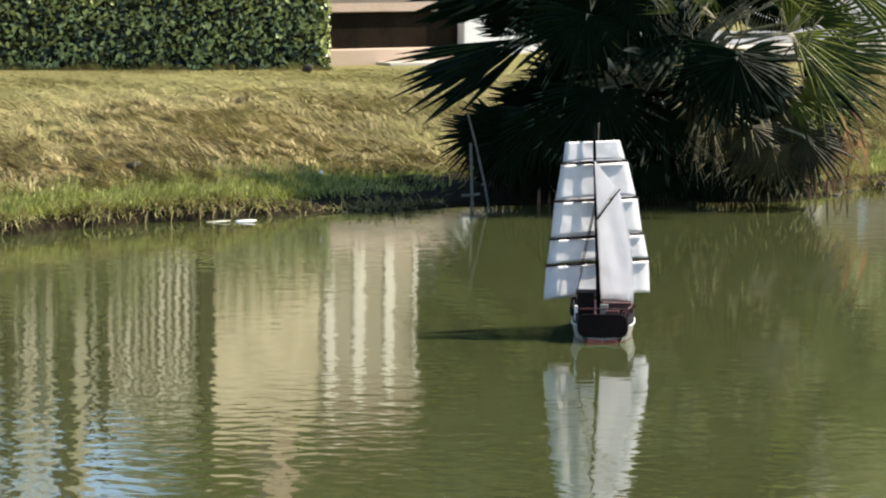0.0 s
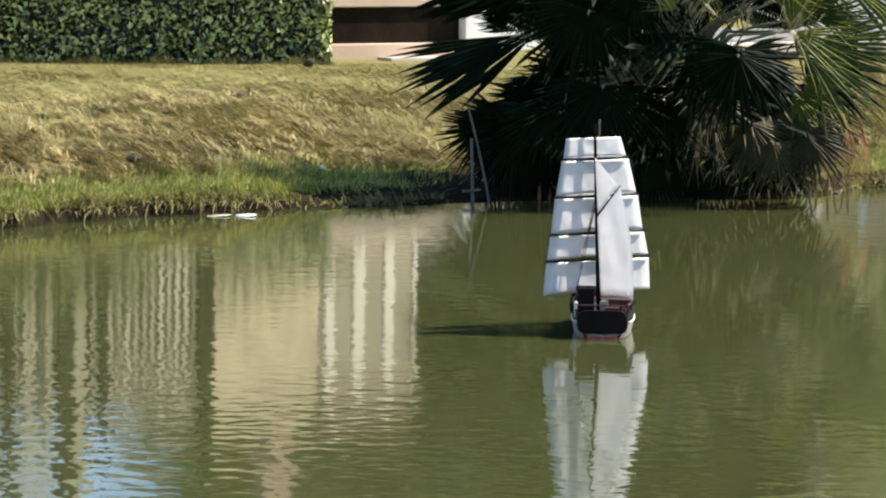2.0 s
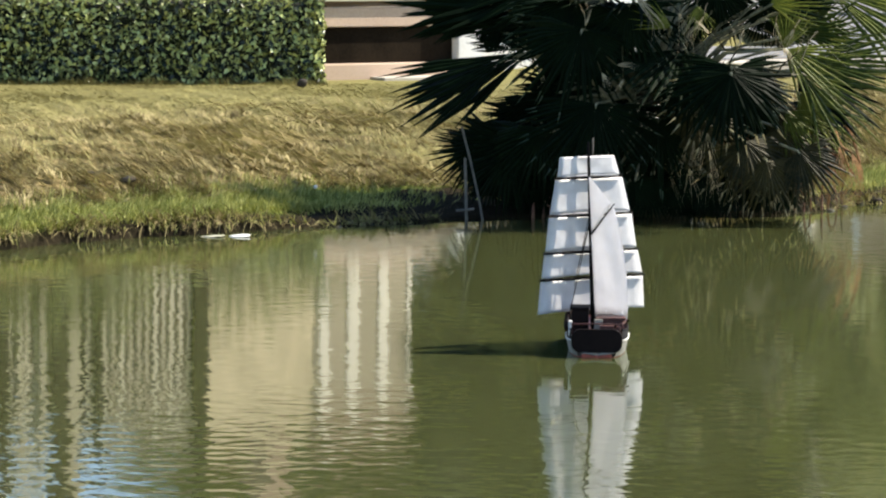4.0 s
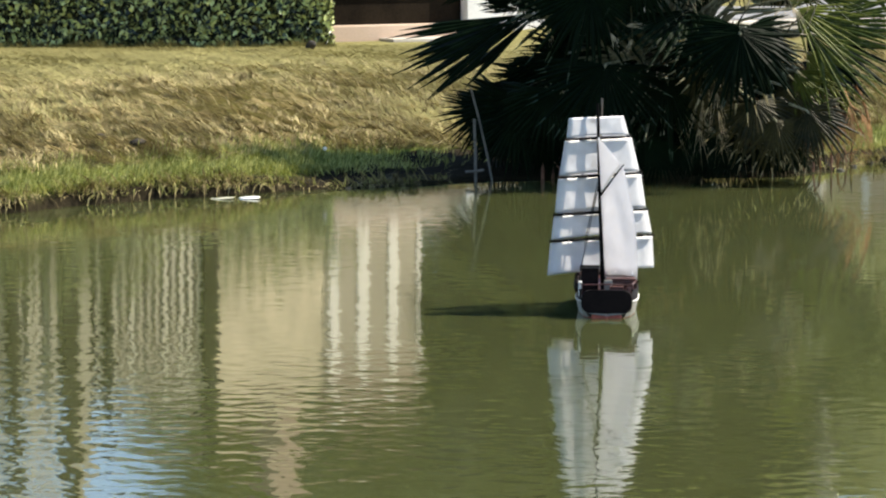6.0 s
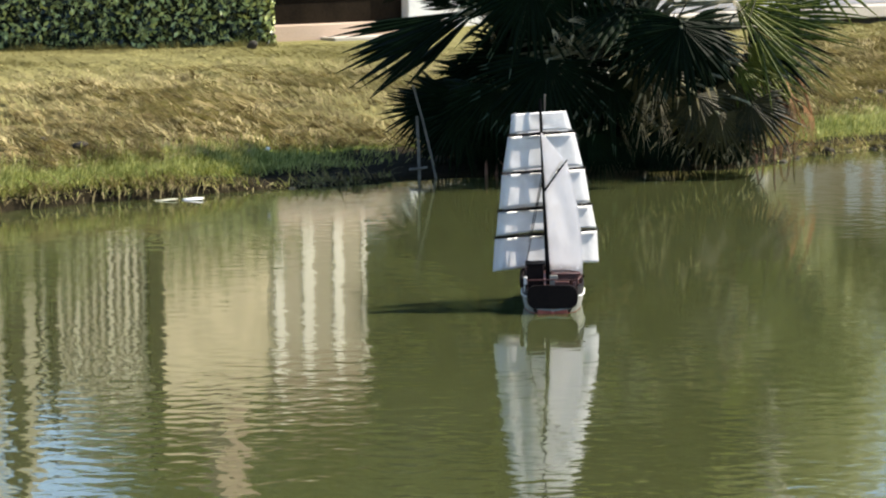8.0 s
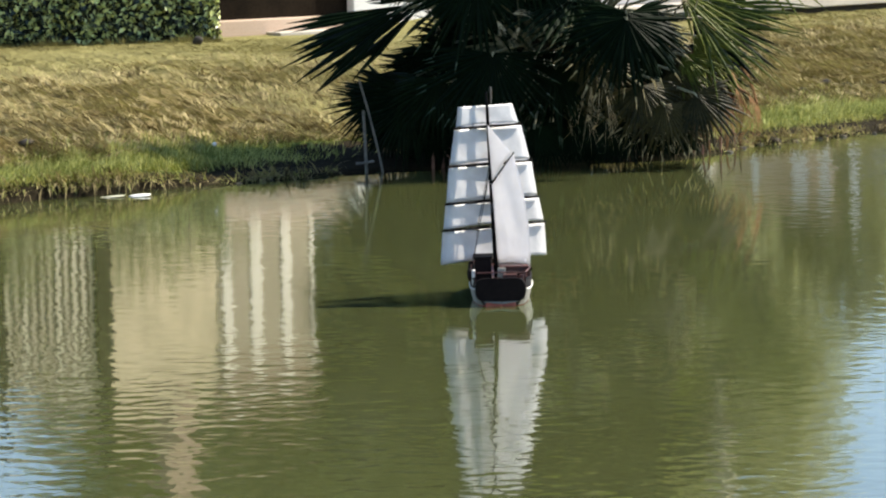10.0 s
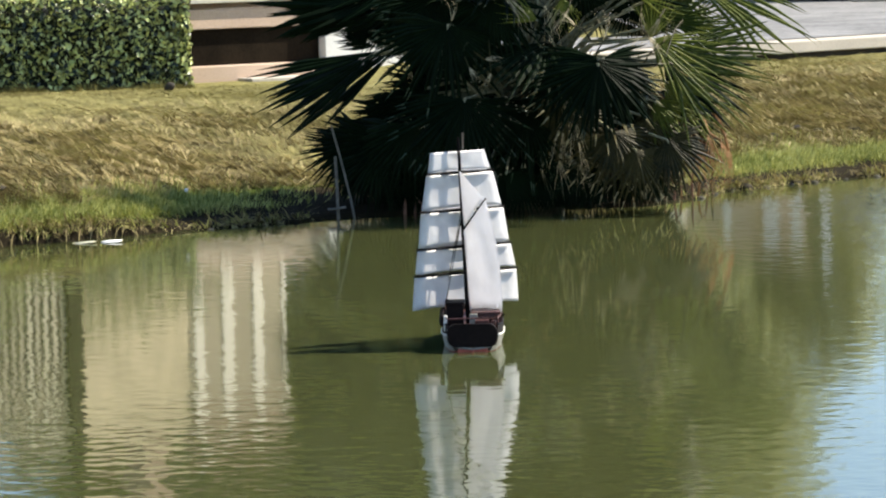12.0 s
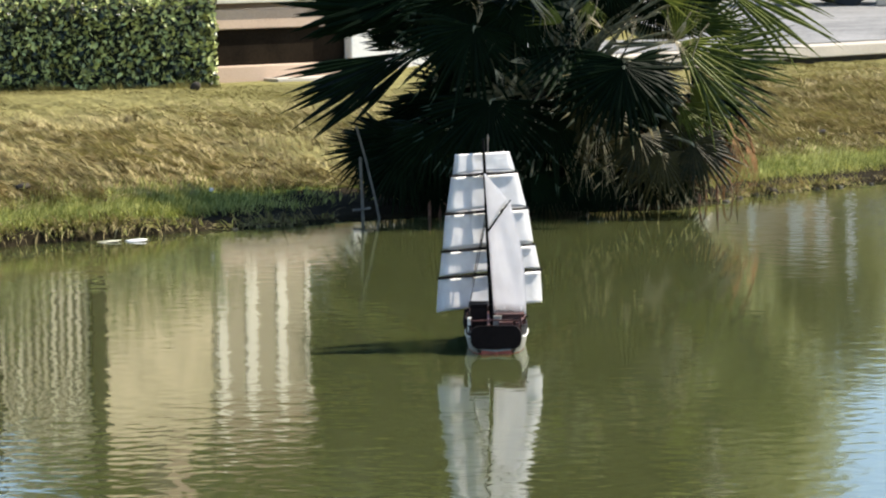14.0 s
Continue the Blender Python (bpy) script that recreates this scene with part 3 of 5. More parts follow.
FANS = {
    "green": [fan_mesh("fan", PALM_SHADE_TINT, 190, 30, 0.18, 1, 0.52), fan_mesh("fan", PALM_SHADE_TINT, 170, 27, 0.32, 2, 0.5), fan_mesh("fan", PALM_SHADE_TINT, 205, 32, 0.14, 3, 0.54)],
    "tipped": [fan_mesh("fan", PALM_SHADE_TINT, 205, 30, 0.24, 21, 0.5, PALM_TIP), fan_mesh("fan", PALM_SHADE_TINT, 190, 27, 0.30, 22, 0.48, PALM_TIP)],
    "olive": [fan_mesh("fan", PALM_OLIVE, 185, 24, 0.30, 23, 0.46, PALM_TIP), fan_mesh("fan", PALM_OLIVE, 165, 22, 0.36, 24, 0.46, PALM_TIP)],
    "blade": [fan_mesh("fan", PALM_SHADE_TINT, 60, 11, 0.04, 41, 0.6), fan_mesh("fan", PALM_SHADE_TINT, 48, 9, 0.06, 42, 0.6)],
    "teal": [fan_mesh("fan", PALM_SHADE_TINT, 195, 30, 0.20, 71, 0.5, PALM_TEAL), fan_mesh("fan", PALM_SHADE_TINT, 205, 32, 0.26, 72, 0.48, PALM_TEAL)],
    "sheaf": [fan_mesh("fan", PALM_SHADE_TINT, 34, 9, 0.04, 61, 0.62), fan_mesh("fan", PALM_SHADE_TINT, 30, 8, 0.02, 62, 0.6)],
    "stiff": [fan_mesh("fan", PALM_SHADE_TINT, 110, 17, 0.05, 11, 0.6), fan_mesh("fan", PALM_SHADE_TINT, 95, 15, 0.03, 12, 0.62)],
    "sunny": [fan_mesh("fan", PALM_SUN_TINT, 115, 15, 0.16, 5, 0.30), fan_mesh("fan", PALM_SUN_TINT, 95, 12, 0.10, 6, 0.28), fan_mesh("fan", PALM_SUN_TINT, 75, 10, 0.20, 7, 0.26)],
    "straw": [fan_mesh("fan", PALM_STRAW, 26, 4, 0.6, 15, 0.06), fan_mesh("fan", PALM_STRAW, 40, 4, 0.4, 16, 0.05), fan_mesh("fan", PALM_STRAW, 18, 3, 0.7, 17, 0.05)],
    "lush": [fan_mesh("fan", PALM_SUN_TINT, 80, 16, 0.16, 51, 0.5), fan_mesh("fan", PALM_SUN_TINT, 62, 13, 0.12, 52, 0.52)],
    "glint": [fan_mesh("fan", PALM_STRAW, 80, 9, 0.5, 31, 0.2), fan_mesh("fan", PALM_STRAW, 55, 7, 0.7, 32, 0.2)],
    "rust": [fan_mesh("fan", PALM_RUST, 60, 9, 0.8, 33, 0.2), fan_mesh("fan", PALM_RUST, 85, 10, 0.6, 34, 0.2)],
    "dead": [fan_mesh("fan", PALM_DEAD, 70, 15, 0.7, 8, 0.22), fan_mesh("fan", PALM_DEAD, 50, 12, 0.5, 9, 0.2), fan_mesh("fan", PALM_DEAD, 85, 14, 0.9, 10, 0.2)],
}
CROWN = Vector((1.42, 23.55, 0.75))


def frond(palm, kind, hub, way, face, size):
    """One leaf of the palm: a fan at hub that spreads along way and shows its face, on a stalk from the crown."""
    y = Vector(way).normalized()
    z = Vector(face)
    z = (z - y * z.dot(y)).normalized()
    x = y.cross(z)
    m = Matrix((x, y, z)).transposed().to_4x4()
    hub = Vector(hub)
    mesh = FANS[kind][int(997 * (hub.x + hub.z)) % len(FANS[kind])]
    ob = new("frond", mesh)
    ob.parent = palm
    ob.matrix_basis = Matrix.Translation(hub - palm.location) @ m @ Matrix.Diagonal((size, size, size, 1))
    if kind == "dead":
        tagged(ob, "dry brown hanging fan leaf")
    elif kind == "rust":
        tagged(ob, "orange brown withered fan leaf")
    elif kind in ("straw", "glint"):
        tagged(ob, "pale split dry leaf, also used as glint")
    elif kind in ("sunny", "lush"):
        tagged(ob, "fan leaf painted a sunlit yellow-green")
    loose = kind in ("glint", "straw", "rust")
    start = (hub - y * 0.12 + Vector((0.0, 0.22, 0.02)) if loose else CROWN) + Vector((random.uniform(-0.1, 0.1), random.uniform(-0.1, 0.1), random.uniform(-0.25, 0.1)))
    mid = (start + hub) / 2 + Vector((0, 0, 0.12 * (hub - start).length))
    pts = [start - palm.location, mid - palm.location, hub - palm.location, hub + y * size * 0.08 - palm.location - z * 0.006]
    stalk = part("stalk", tube(pts, (0.016, 0.011, 0.008, 0.003) if kind not in ("glint", "straw") else (0.005, 0.005, 0.004, 0.002), 5), PALM_DEAD if kind in ("dead", "rust") else PALM_OLIVE if kind in ("glint", "straw") else PETIOLE, palm)
    return ob, stalk


def fan_palm():
    palm = base("fan_palm", 1.42, 23.55, 0.2, "bushy fan palm with dark green pleated leaves overhanging the water", "palm tree")
    pts = [(0, 0, -0.2), (0.02, 0.01, 0.25), (0.0, 0.03, 0.62)]
    part("trunk", tube(pts, (0.26, 0.22, 0.16), 14), TRUNK, palm, "short shaggy brown trunk", True)
    # hub x, y, z; way; face; radius
    shown = [
        # the dark spiky side over the lawn
        ("sheaf", (0.46, 23.05, 1.06), (-1, -0.12, -0.62), (-0.1, -0.85, 0.5), 0.96),
        ("sheaf", (0.47, 23.06, 1.07), (-1, -0.12, -0.30), (-0.1, -0.85, 0.5), 0.94),
        ("blade", (0.58, 23.20, 1.08), (-1, -0.1, -0.44), (-0.1, -0.8, 0.6), 0.90),
        ("blade", (0.52, 23.34, 1.34), (-0.95, -0.1, 0.10), (-0.1, -0.9, 0.3), 0.66),
        ("sheaf", (0.56, 23.30, 1.27), (-1, -0.1, 0.0), (-0.1, -0.9, 0.3), 0.54),
        ("sheaf", (0.46, 23.32, 1.15), (-1, -0.1, -0.06), (-0.1, -0.9, 0.3), 0.32),
        ("sheaf", (0.47, 23.32, 1.09), (-1, -0.1, 0.14), (-0.1, -0.9, 0.3), 0.30),
        ("stiff", (0.42, 23.32, 1.20), (-1, -0.1, -0.35), (-0.1, -0.9, 0.3), 0.20),
        ("green", (1.84, 23.50, 1.40), (0.2, -0.1, -1), (0.0, -1, 0.3), 0.32),
        ("green", (1.62, 23.50, 1.30), (-0.1, -0.1, -1), (0.0, -1, 0.3), 0.30),
        ("green", (0.52, 23.38, 1.24), (-0.2, -0.1, -0.9), (0.0, -1, 0.2), 0.26),
        ("green", (0.62, 23.42, 1.34), (-0.3, -0.1, -0.9), (-0.1, -0.9, 0.3), 0.30),
        ("blade", (0.60, 23.35, 1.46), (-1, -0.1, -0.10), (-0.1, -0.6, 0.8), 0.88),
        ("blade", (0.62, 23.5, 1.58), (-1, -0.1, 0.02), (-0.1, -0.6, 0.8), 0.74),
        ("stiff", (0.36, 23.30, 1.36), (-0.84, -0.1, 0.45), (-0.1, -0.9, 0.3), 0.76),
        ("stiff", (0.42, 23.36, 1.40), (-1, -0.1, 0.30), (-0.1, -0.9, 0.4), 0.70),
        ("stiff", (0.60, 23.40, 1.46), (-0.5, -0.1, 0.85), (-0.1, -0.9, 0.3), 0.56),
        ("green", (0.93, 23.40, 1.56), (-0.1, -0.1, -1), (0.0, -1, 0.3), 0.36),
        ("green", (0.74, 23.44, 1.58), (-0.4, -0.1, -0.9), (0.0, -1, 0.3), 0.34),
        ("green", (1.78, 23.30, 1.52), (0.1, -0.1, -1), (0.0, -1, 0.3), 0.30),
        ("glint", (1.22, 22.68, 1.46), (0.8, -0.1, -0.6), (0.9, -0.6, 0.75), 0.38),
        ("green", (0.40, 23.45, 0.50), (-0.75, -0.2, -0.75), (-0.1, -1, 0.3), 0.46),
        ("green", (0.28, 23.5, 0.45), (-0.9, -0.2, -0.6), (-0.1, -1, 0.3), 0.38),
        ("green", (0.52, 23.45, 0.54), (-0.3, -0.2, -1), (0.0, -1, 0.2), 0.48),
        ("green", (0.68, 23.1, 0.60), (-0.2, -0.2, -1), (0.0, -1, 0.2), 0.50),
        ("blade", (0.86, 23.25, 1.46), (-0.9, -0.1, -0.42), (-0.1, -0.8, 0.6), 0.66),
        ("blade", (0.80, 23.3, 1.60), (-0.9, -0.1, -0.30), (-0.1, -0.8, 0.6), 0.74),
        ("green", (0.78, 23.2, 1.52), (-0.7, -0.2, -0.6), (-0.1, -0.9, 0.5), 0.52),
        # the broad fans that face the pond
        ("teal", (0.90, 22.75, 1.24), (-0.25, -0.25, -1), (0.0, -1, 0.35), 0.62),
        ("teal", (0.84, 22.95, 1.42), (-0.4, -0.2, -0.9), (-0.1, -1, 0.35), 0.52),
        ("teal", (1.20, 22.85, 1.40), (0.15, -0.2, -1), (0.0, -1, 0.35), 0.52),
        ("teal", (0.99, 22.62, 0.78), (-0.1, -0.2, -1), (0.0, -1, 0.3), 0.62),
        ("tipped", (1.82, 22.42, 0.99), (-0.05, -0.25, -1), (0.0, -1, 0.3), 0.56),
        ("teal", (1.83, 22.50, 1.02), (-0.25, -0.25, -1), (0.0, -1, 0.3), 0.52),
        ("green", (1.86, 22.54, 1.02), (0.5, -0.25, -1), (0.0, -1, 0.3), 0.42),
        ("green", (2.10, 23.40, 1.38), (0.2, -0.1, -1), (0.0, -1, 0.3), 0.30),
        ("green", (2.24, 23.45, 1.32), (0.3, -0.1, -1), (0.0, -1, 0.3), 0.26),
        ("green", (1.60, 22.90, 0.96), (-0.2, -0.2, -1), (0.0, -1, 0.35), 0.42),
        ("lush", (2.10, 23.2, 1.30), (0.9, -0.2, -0.1), (0.2, -1, 0.4), 0.56),
        ("blade", (2.02, 23.2, 1.40), (0.8, -0.2, 0.1), (0.2, -1, 0.4), 0.56),
        ("lush", (2.16, 23.3, 1.46), (0.9, -0.2, -0.4), (0.2, -1, 0.4), 0.60),
        ("sunny", (2.10, 22.9, 1.40), (0.7, -0.2, 0.3), (0.3, -1, 0.5), 0.40),
        ("olive", (1.94, 22.80, 0.54), (0.2, -0.22, -1), (0.1, -1, 0.25), 0.47),
        ("olive", (2.28, 22.82, 0.48), (0.6, -0.2, -0.8), (0.2, -1, 0.25), 0.44),
        ("olive", (2.08, 22.78, 0.42), (0.15, -0.2, -1), (0.1, -1, 0.25), 0.38),
        ("olive", (1.66, 22.95, 0.70), (-0.05, -0.2, -1), (0.0, -1, 0.2), 0.44),
        ("olive", (2.16, 22.95, 0.62), (0.5, -0.2, -0.9), (0.2, -1, 0.2), 0.46),
        ("teal", (1.40, 22.95, 0.66), (0.05, -0.2, -1), (0.0, -1, 0.2), 0.50),
        # lit side: these leaves carry sunlight in their brighter colour
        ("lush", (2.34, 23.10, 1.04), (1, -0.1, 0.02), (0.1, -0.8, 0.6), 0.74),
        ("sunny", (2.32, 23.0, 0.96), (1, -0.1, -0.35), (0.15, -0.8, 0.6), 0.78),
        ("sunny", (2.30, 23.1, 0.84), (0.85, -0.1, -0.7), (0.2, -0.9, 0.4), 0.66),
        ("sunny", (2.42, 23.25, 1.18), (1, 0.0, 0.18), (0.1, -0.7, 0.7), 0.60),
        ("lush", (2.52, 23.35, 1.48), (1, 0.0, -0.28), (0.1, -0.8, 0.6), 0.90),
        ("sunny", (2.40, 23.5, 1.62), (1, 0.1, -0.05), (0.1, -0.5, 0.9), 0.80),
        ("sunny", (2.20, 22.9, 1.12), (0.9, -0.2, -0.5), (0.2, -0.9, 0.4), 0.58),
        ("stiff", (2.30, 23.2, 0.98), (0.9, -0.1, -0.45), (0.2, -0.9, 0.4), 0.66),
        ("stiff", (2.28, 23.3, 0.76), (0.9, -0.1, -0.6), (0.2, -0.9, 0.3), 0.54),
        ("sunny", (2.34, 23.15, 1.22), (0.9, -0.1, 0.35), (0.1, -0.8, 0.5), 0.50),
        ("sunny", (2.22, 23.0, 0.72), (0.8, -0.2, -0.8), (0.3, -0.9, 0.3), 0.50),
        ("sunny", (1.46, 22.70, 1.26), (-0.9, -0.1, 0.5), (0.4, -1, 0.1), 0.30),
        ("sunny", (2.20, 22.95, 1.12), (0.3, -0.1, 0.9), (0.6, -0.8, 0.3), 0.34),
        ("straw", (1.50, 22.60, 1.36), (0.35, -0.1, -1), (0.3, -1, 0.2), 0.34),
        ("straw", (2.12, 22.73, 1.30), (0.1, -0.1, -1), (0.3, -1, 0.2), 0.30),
        # pale slivers added as glints in the gaps, with dry straw leaves among them
        ("glint", (1.02, 22.60, 0.98), (0.5, -0.1, -0.6), (0.9, -0.6, 0.75), 0.15),
        ("glint", (1.12, 22.64, 1.02), (0.8, -0.1, 0.2), (0.9, -0.6, 0.75), 0.14),
        ("glint", (1.16, 22.66, 0.94), (-0.2, -0.1, -0.9), (0.9, -0.6, 0.75), 0.15),
        ("glint", (0.62, 22.95, 1.00), (0.6, -0.1, -0.7), (0.9, -0.6, 0.75), 0.15),
        ("glint", (0.92, 22.72, 1.26), (0.3, -0.1, 0.8), (0.9, -0.6, 0.75), 0.16),
        ("glint", (1.70, 22.60, 1.22), (-0.5, -0.1, 0.6), (0.9, -0.6, 0.75), 0.18),
        ("glint", (1.86, 22.56, 1.12), (0.3, -0.1, 0.8), (0.9, -0.6, 0.75), 0.20),
        ("glint", (2.02, 22.66, 1.06), (0.8, -0.1, 0.3), (0.9, -0.6, 0.75), 0.18),
        ("glint", (2.16, 22.70, 1.14), (0.5, -0.1, -0.5), (0.9, -0.6, 0.75), 0.18),
        ("glint", (2.24, 22.76, 1.26), (-0.3, -0.1, -0.9), (0.9, -0.6, 0.75), 0.18),
        ("straw", (1.58, 22.68, 0.92), (0.3, -0.1, -1), (0.3, -1, 0.2), 0.30),
        ("straw", (1.66, 22.74, 0.84), (-0.1, -0.1, -1), (0.3, -1, 0.2), 0.30),
        ("straw", (1.70, 22.78, 0.60), (0.2, -0.1, -1), (0.3, -1, 0.2), 0.36),
        ("straw", (1.62, 22.82, 0.55), (0.0, -0.1, -1), (0.3, -1, 0.2), 0.36),
        ("dead", (1.72, 22.98, 0.86), (0.05, -0.1, -1), (0.2, -1, 0.1), 0.44),
        ("dead", (1.60, 23.0, 0.74), (-0.05, -0.1, -1), (0.2, -1, 0.1), 0.42),
        ("straw", (2.10, 22.70, 0.96), (0.6, -0.1, -0.8), (0.3, -1, 0.2), 0.26),
        ("straw", (2.28, 22.78, 1.02), (-0.5, -0.1, -0.6), (0.3, -1, 0.2), 0.22),
        ("straw", (2.26, 22.76, 1.10), (0.4, -0.1, 0.7), (0.3, -1, 0.2), 0.22),
        ("straw", (1.66, 22.63, 1.34), (-0.4, -0.1, -0.8), (0.3, -1, 0.2), 0.26),
        ("sunny", (1.62, 22.70, 1.40), (0.2, -0.1, -1), (0.4, -1, 0.2), 0.26),
        ("straw", (1.66, 22.60, 0.62), (0.1, -0.1, -1), (0.5, -1, 0.2), 0.40),
        ("straw", (1.58, 22.62, 0.58), (-0.1, -0.1, -1), (0.5, -1, 0.2), 0.38),
        ("straw", (1.70, 22.62, 0.50), (0.3, -0.1, -1), (0.5, -1, 0.2), 0.36),
        # dry leaves at the foot
        ("rust", (2.52, 23.02, 0.46), (0.4, -0.2, -1), (0.8, -0.8, 0.4), 0.28),
        ("rust", (2.60, 23.06, 0.42), (0.1, -0.2, -1), (0.8, -0.8, 0.4), 0.26),
        ("rust", (2.48, 23.00, 0.38), (0.6, -0.2, -0.8), (0.6, -0.8, 0.4), 0.24),
        ("rust", (2.64, 23.12, 0.36), (0.4, -0.2, -0.9), (0.8, -0.8, 0.4), 0.22),
        ("rust", (2.56, 22.96, 0.52), (0.3, -0.2, -1), (0.9, -0.7, 0.6), 0.36),
        ("rust", (2.64, 22.98, 0.46), (0.5, -0.2, -0.9), (0.9, -0.7, 0.6), 0.34),
        ("rust", (2.70, 23.04, 0.40), (0.2, -0.2, -1), (0.9, -0.7, 0.6), 0.30),
        ("dead", (2.42, 23.15, 0.50), (0.35, -0.1, -1), (0.4, -1, 0.1), 0.40),
        ("dead", (2.52, 23.25, 0.44), (0.3, -0.1, -1), (0.4, -1, 0.2), 0.34),
        ("dead", (2.34, 23.2, 0.62), (0.6, -0.1, -0.9), (0.2, -1, 0.1), 0.42),
        ("dead", (1.52, 23.0, 0.90), (0.1, -0.2, -1), (0.1, -1, 0), 0.36),
        ("straw", (1.60, 22.92, 0.36), (0.15, -0.2, -1), (0.0, -1, 0.1), 0.30),
        ("straw", (1.72, 22.94, 0.34), (0.3, -0.2, -1), (0.1, -1, 0.1), 0.28),
        ("straw", (2.44, 23.15, 0.36), (0.6, -0.2, -1), (0.1, -1, 0.2), 0.34),
    ]
    for kind, hub, way, face, size in shown:
        frond(palm, kind, hub, way, face, size)
    random.seed(7)
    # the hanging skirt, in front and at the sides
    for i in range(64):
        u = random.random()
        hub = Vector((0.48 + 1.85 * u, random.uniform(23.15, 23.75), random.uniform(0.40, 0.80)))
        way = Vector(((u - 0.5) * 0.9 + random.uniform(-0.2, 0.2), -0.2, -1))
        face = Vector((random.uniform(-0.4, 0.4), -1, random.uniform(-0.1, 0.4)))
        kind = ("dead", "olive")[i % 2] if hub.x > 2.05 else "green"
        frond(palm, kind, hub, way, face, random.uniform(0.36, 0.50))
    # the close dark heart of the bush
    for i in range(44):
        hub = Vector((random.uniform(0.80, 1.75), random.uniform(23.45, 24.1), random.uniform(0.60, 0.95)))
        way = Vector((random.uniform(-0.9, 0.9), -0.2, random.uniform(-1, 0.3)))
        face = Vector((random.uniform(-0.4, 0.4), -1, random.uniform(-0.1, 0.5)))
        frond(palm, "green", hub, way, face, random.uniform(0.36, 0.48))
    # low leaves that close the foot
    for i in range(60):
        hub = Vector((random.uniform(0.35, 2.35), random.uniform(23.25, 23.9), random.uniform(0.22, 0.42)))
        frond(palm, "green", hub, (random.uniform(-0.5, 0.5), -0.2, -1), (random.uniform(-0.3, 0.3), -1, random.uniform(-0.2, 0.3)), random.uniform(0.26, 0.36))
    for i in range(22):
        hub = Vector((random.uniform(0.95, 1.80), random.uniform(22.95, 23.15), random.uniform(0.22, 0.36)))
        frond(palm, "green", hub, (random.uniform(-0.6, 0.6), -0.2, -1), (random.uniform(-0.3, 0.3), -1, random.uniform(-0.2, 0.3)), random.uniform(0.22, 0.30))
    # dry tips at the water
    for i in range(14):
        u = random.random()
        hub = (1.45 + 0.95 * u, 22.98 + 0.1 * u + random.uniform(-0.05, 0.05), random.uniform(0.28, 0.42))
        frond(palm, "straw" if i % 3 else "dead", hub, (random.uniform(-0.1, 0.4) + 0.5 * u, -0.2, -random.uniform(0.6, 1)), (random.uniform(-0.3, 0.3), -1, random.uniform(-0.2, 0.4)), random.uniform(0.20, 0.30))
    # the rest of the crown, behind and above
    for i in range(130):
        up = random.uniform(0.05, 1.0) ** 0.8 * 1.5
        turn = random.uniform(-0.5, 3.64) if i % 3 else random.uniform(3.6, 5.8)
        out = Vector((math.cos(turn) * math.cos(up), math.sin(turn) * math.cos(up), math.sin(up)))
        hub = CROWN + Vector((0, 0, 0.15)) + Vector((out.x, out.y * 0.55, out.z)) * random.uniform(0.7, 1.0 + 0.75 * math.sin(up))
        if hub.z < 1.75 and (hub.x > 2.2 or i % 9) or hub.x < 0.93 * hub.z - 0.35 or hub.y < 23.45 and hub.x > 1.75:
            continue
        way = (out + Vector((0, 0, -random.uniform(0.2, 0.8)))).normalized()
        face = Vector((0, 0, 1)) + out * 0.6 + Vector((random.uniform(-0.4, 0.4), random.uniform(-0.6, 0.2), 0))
        # leaves on the sun side take the brighter, sunlit colour
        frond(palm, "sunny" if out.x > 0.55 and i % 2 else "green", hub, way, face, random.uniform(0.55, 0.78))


    # unseen high fronds, added and placed to cast the crown's shade on the bank
    for i in range(38):
        turn = random.uniform(0, 6.28)
        hub = Vector((1.58 + 0.42 * random.random() * math.cos(turn), 24.05 + 0.35 * random.random() * math.sin(turn), random.uniform(1.85, 2.25)))
        way = Vector((math.cos(turn), 0.6 * math.sin(turn), random.uniform(-0.3, 0.5)))
        face = Vector((random.uniform(-0.5, 0.5), random.uniform(-0.5, 0.3), 1))
        frond(palm, "green", hub, way, face, random.uniform(0.5, 0.65))


random.seed(21)
fan_palm()


# ---------------------------------------------------------------- model ship
def sail_mesh(corners, belly, mat, name, parent, label="", n=10, crease=0.0, roach=0.0):
    """A thin cloth between four corners (bottom left, bottom right, top right, top left), bellied towards -y, its right edge bowed out by roach."""
    a, b, c, d = (Vector(q) for q in corners)
    verts, faces = [], []
    for j in range(n + 1):
        v = j / n
        for i in range(n + 1):
            u = i / n
            p = (a * (1 - u) + b * u) * (1 - v) + (d * (1 - u) + c * u) * v
            w = 16 * u * (1 - u) * v * (1 - v)
            p = p + (b - a).normalized() * (roach * u * u * 4 * v * (1 - v))
            p = p + Vector((0, -belly * w + crease * math.sin(11 * u + 4 * v + 17 * a.z) * min(1, 2 * w), 0.008 * (1 - v) * 4 * u * (1 - u)))
            verts.append(p)
    for j in range(n):
        for i in range(n):
            o = j * (n + 1) + i
            faces.append((o, o + 1, o + n + 2, o + n + 1))
    back = len(verts)
    verts += [p + Vector((0, 0.0015, 0)) for p in verts]
    faces += [tuple(reversed([k + back for k in q])) for q in faces]
    rim = [i for i in range(n)] + [n + (n + 1) * j for j in range(n)] + [(n + 1) * n + n - i for i in range(n)] + [(n + 1) * (n - j) for j in range(n)]
    for p, q in zip(rim, rim[1:] + rim[:1]):
        faces.append((q, p, p + back, q + back))
    return mesh_part(name, verts, faces, mat, parent, label, True)


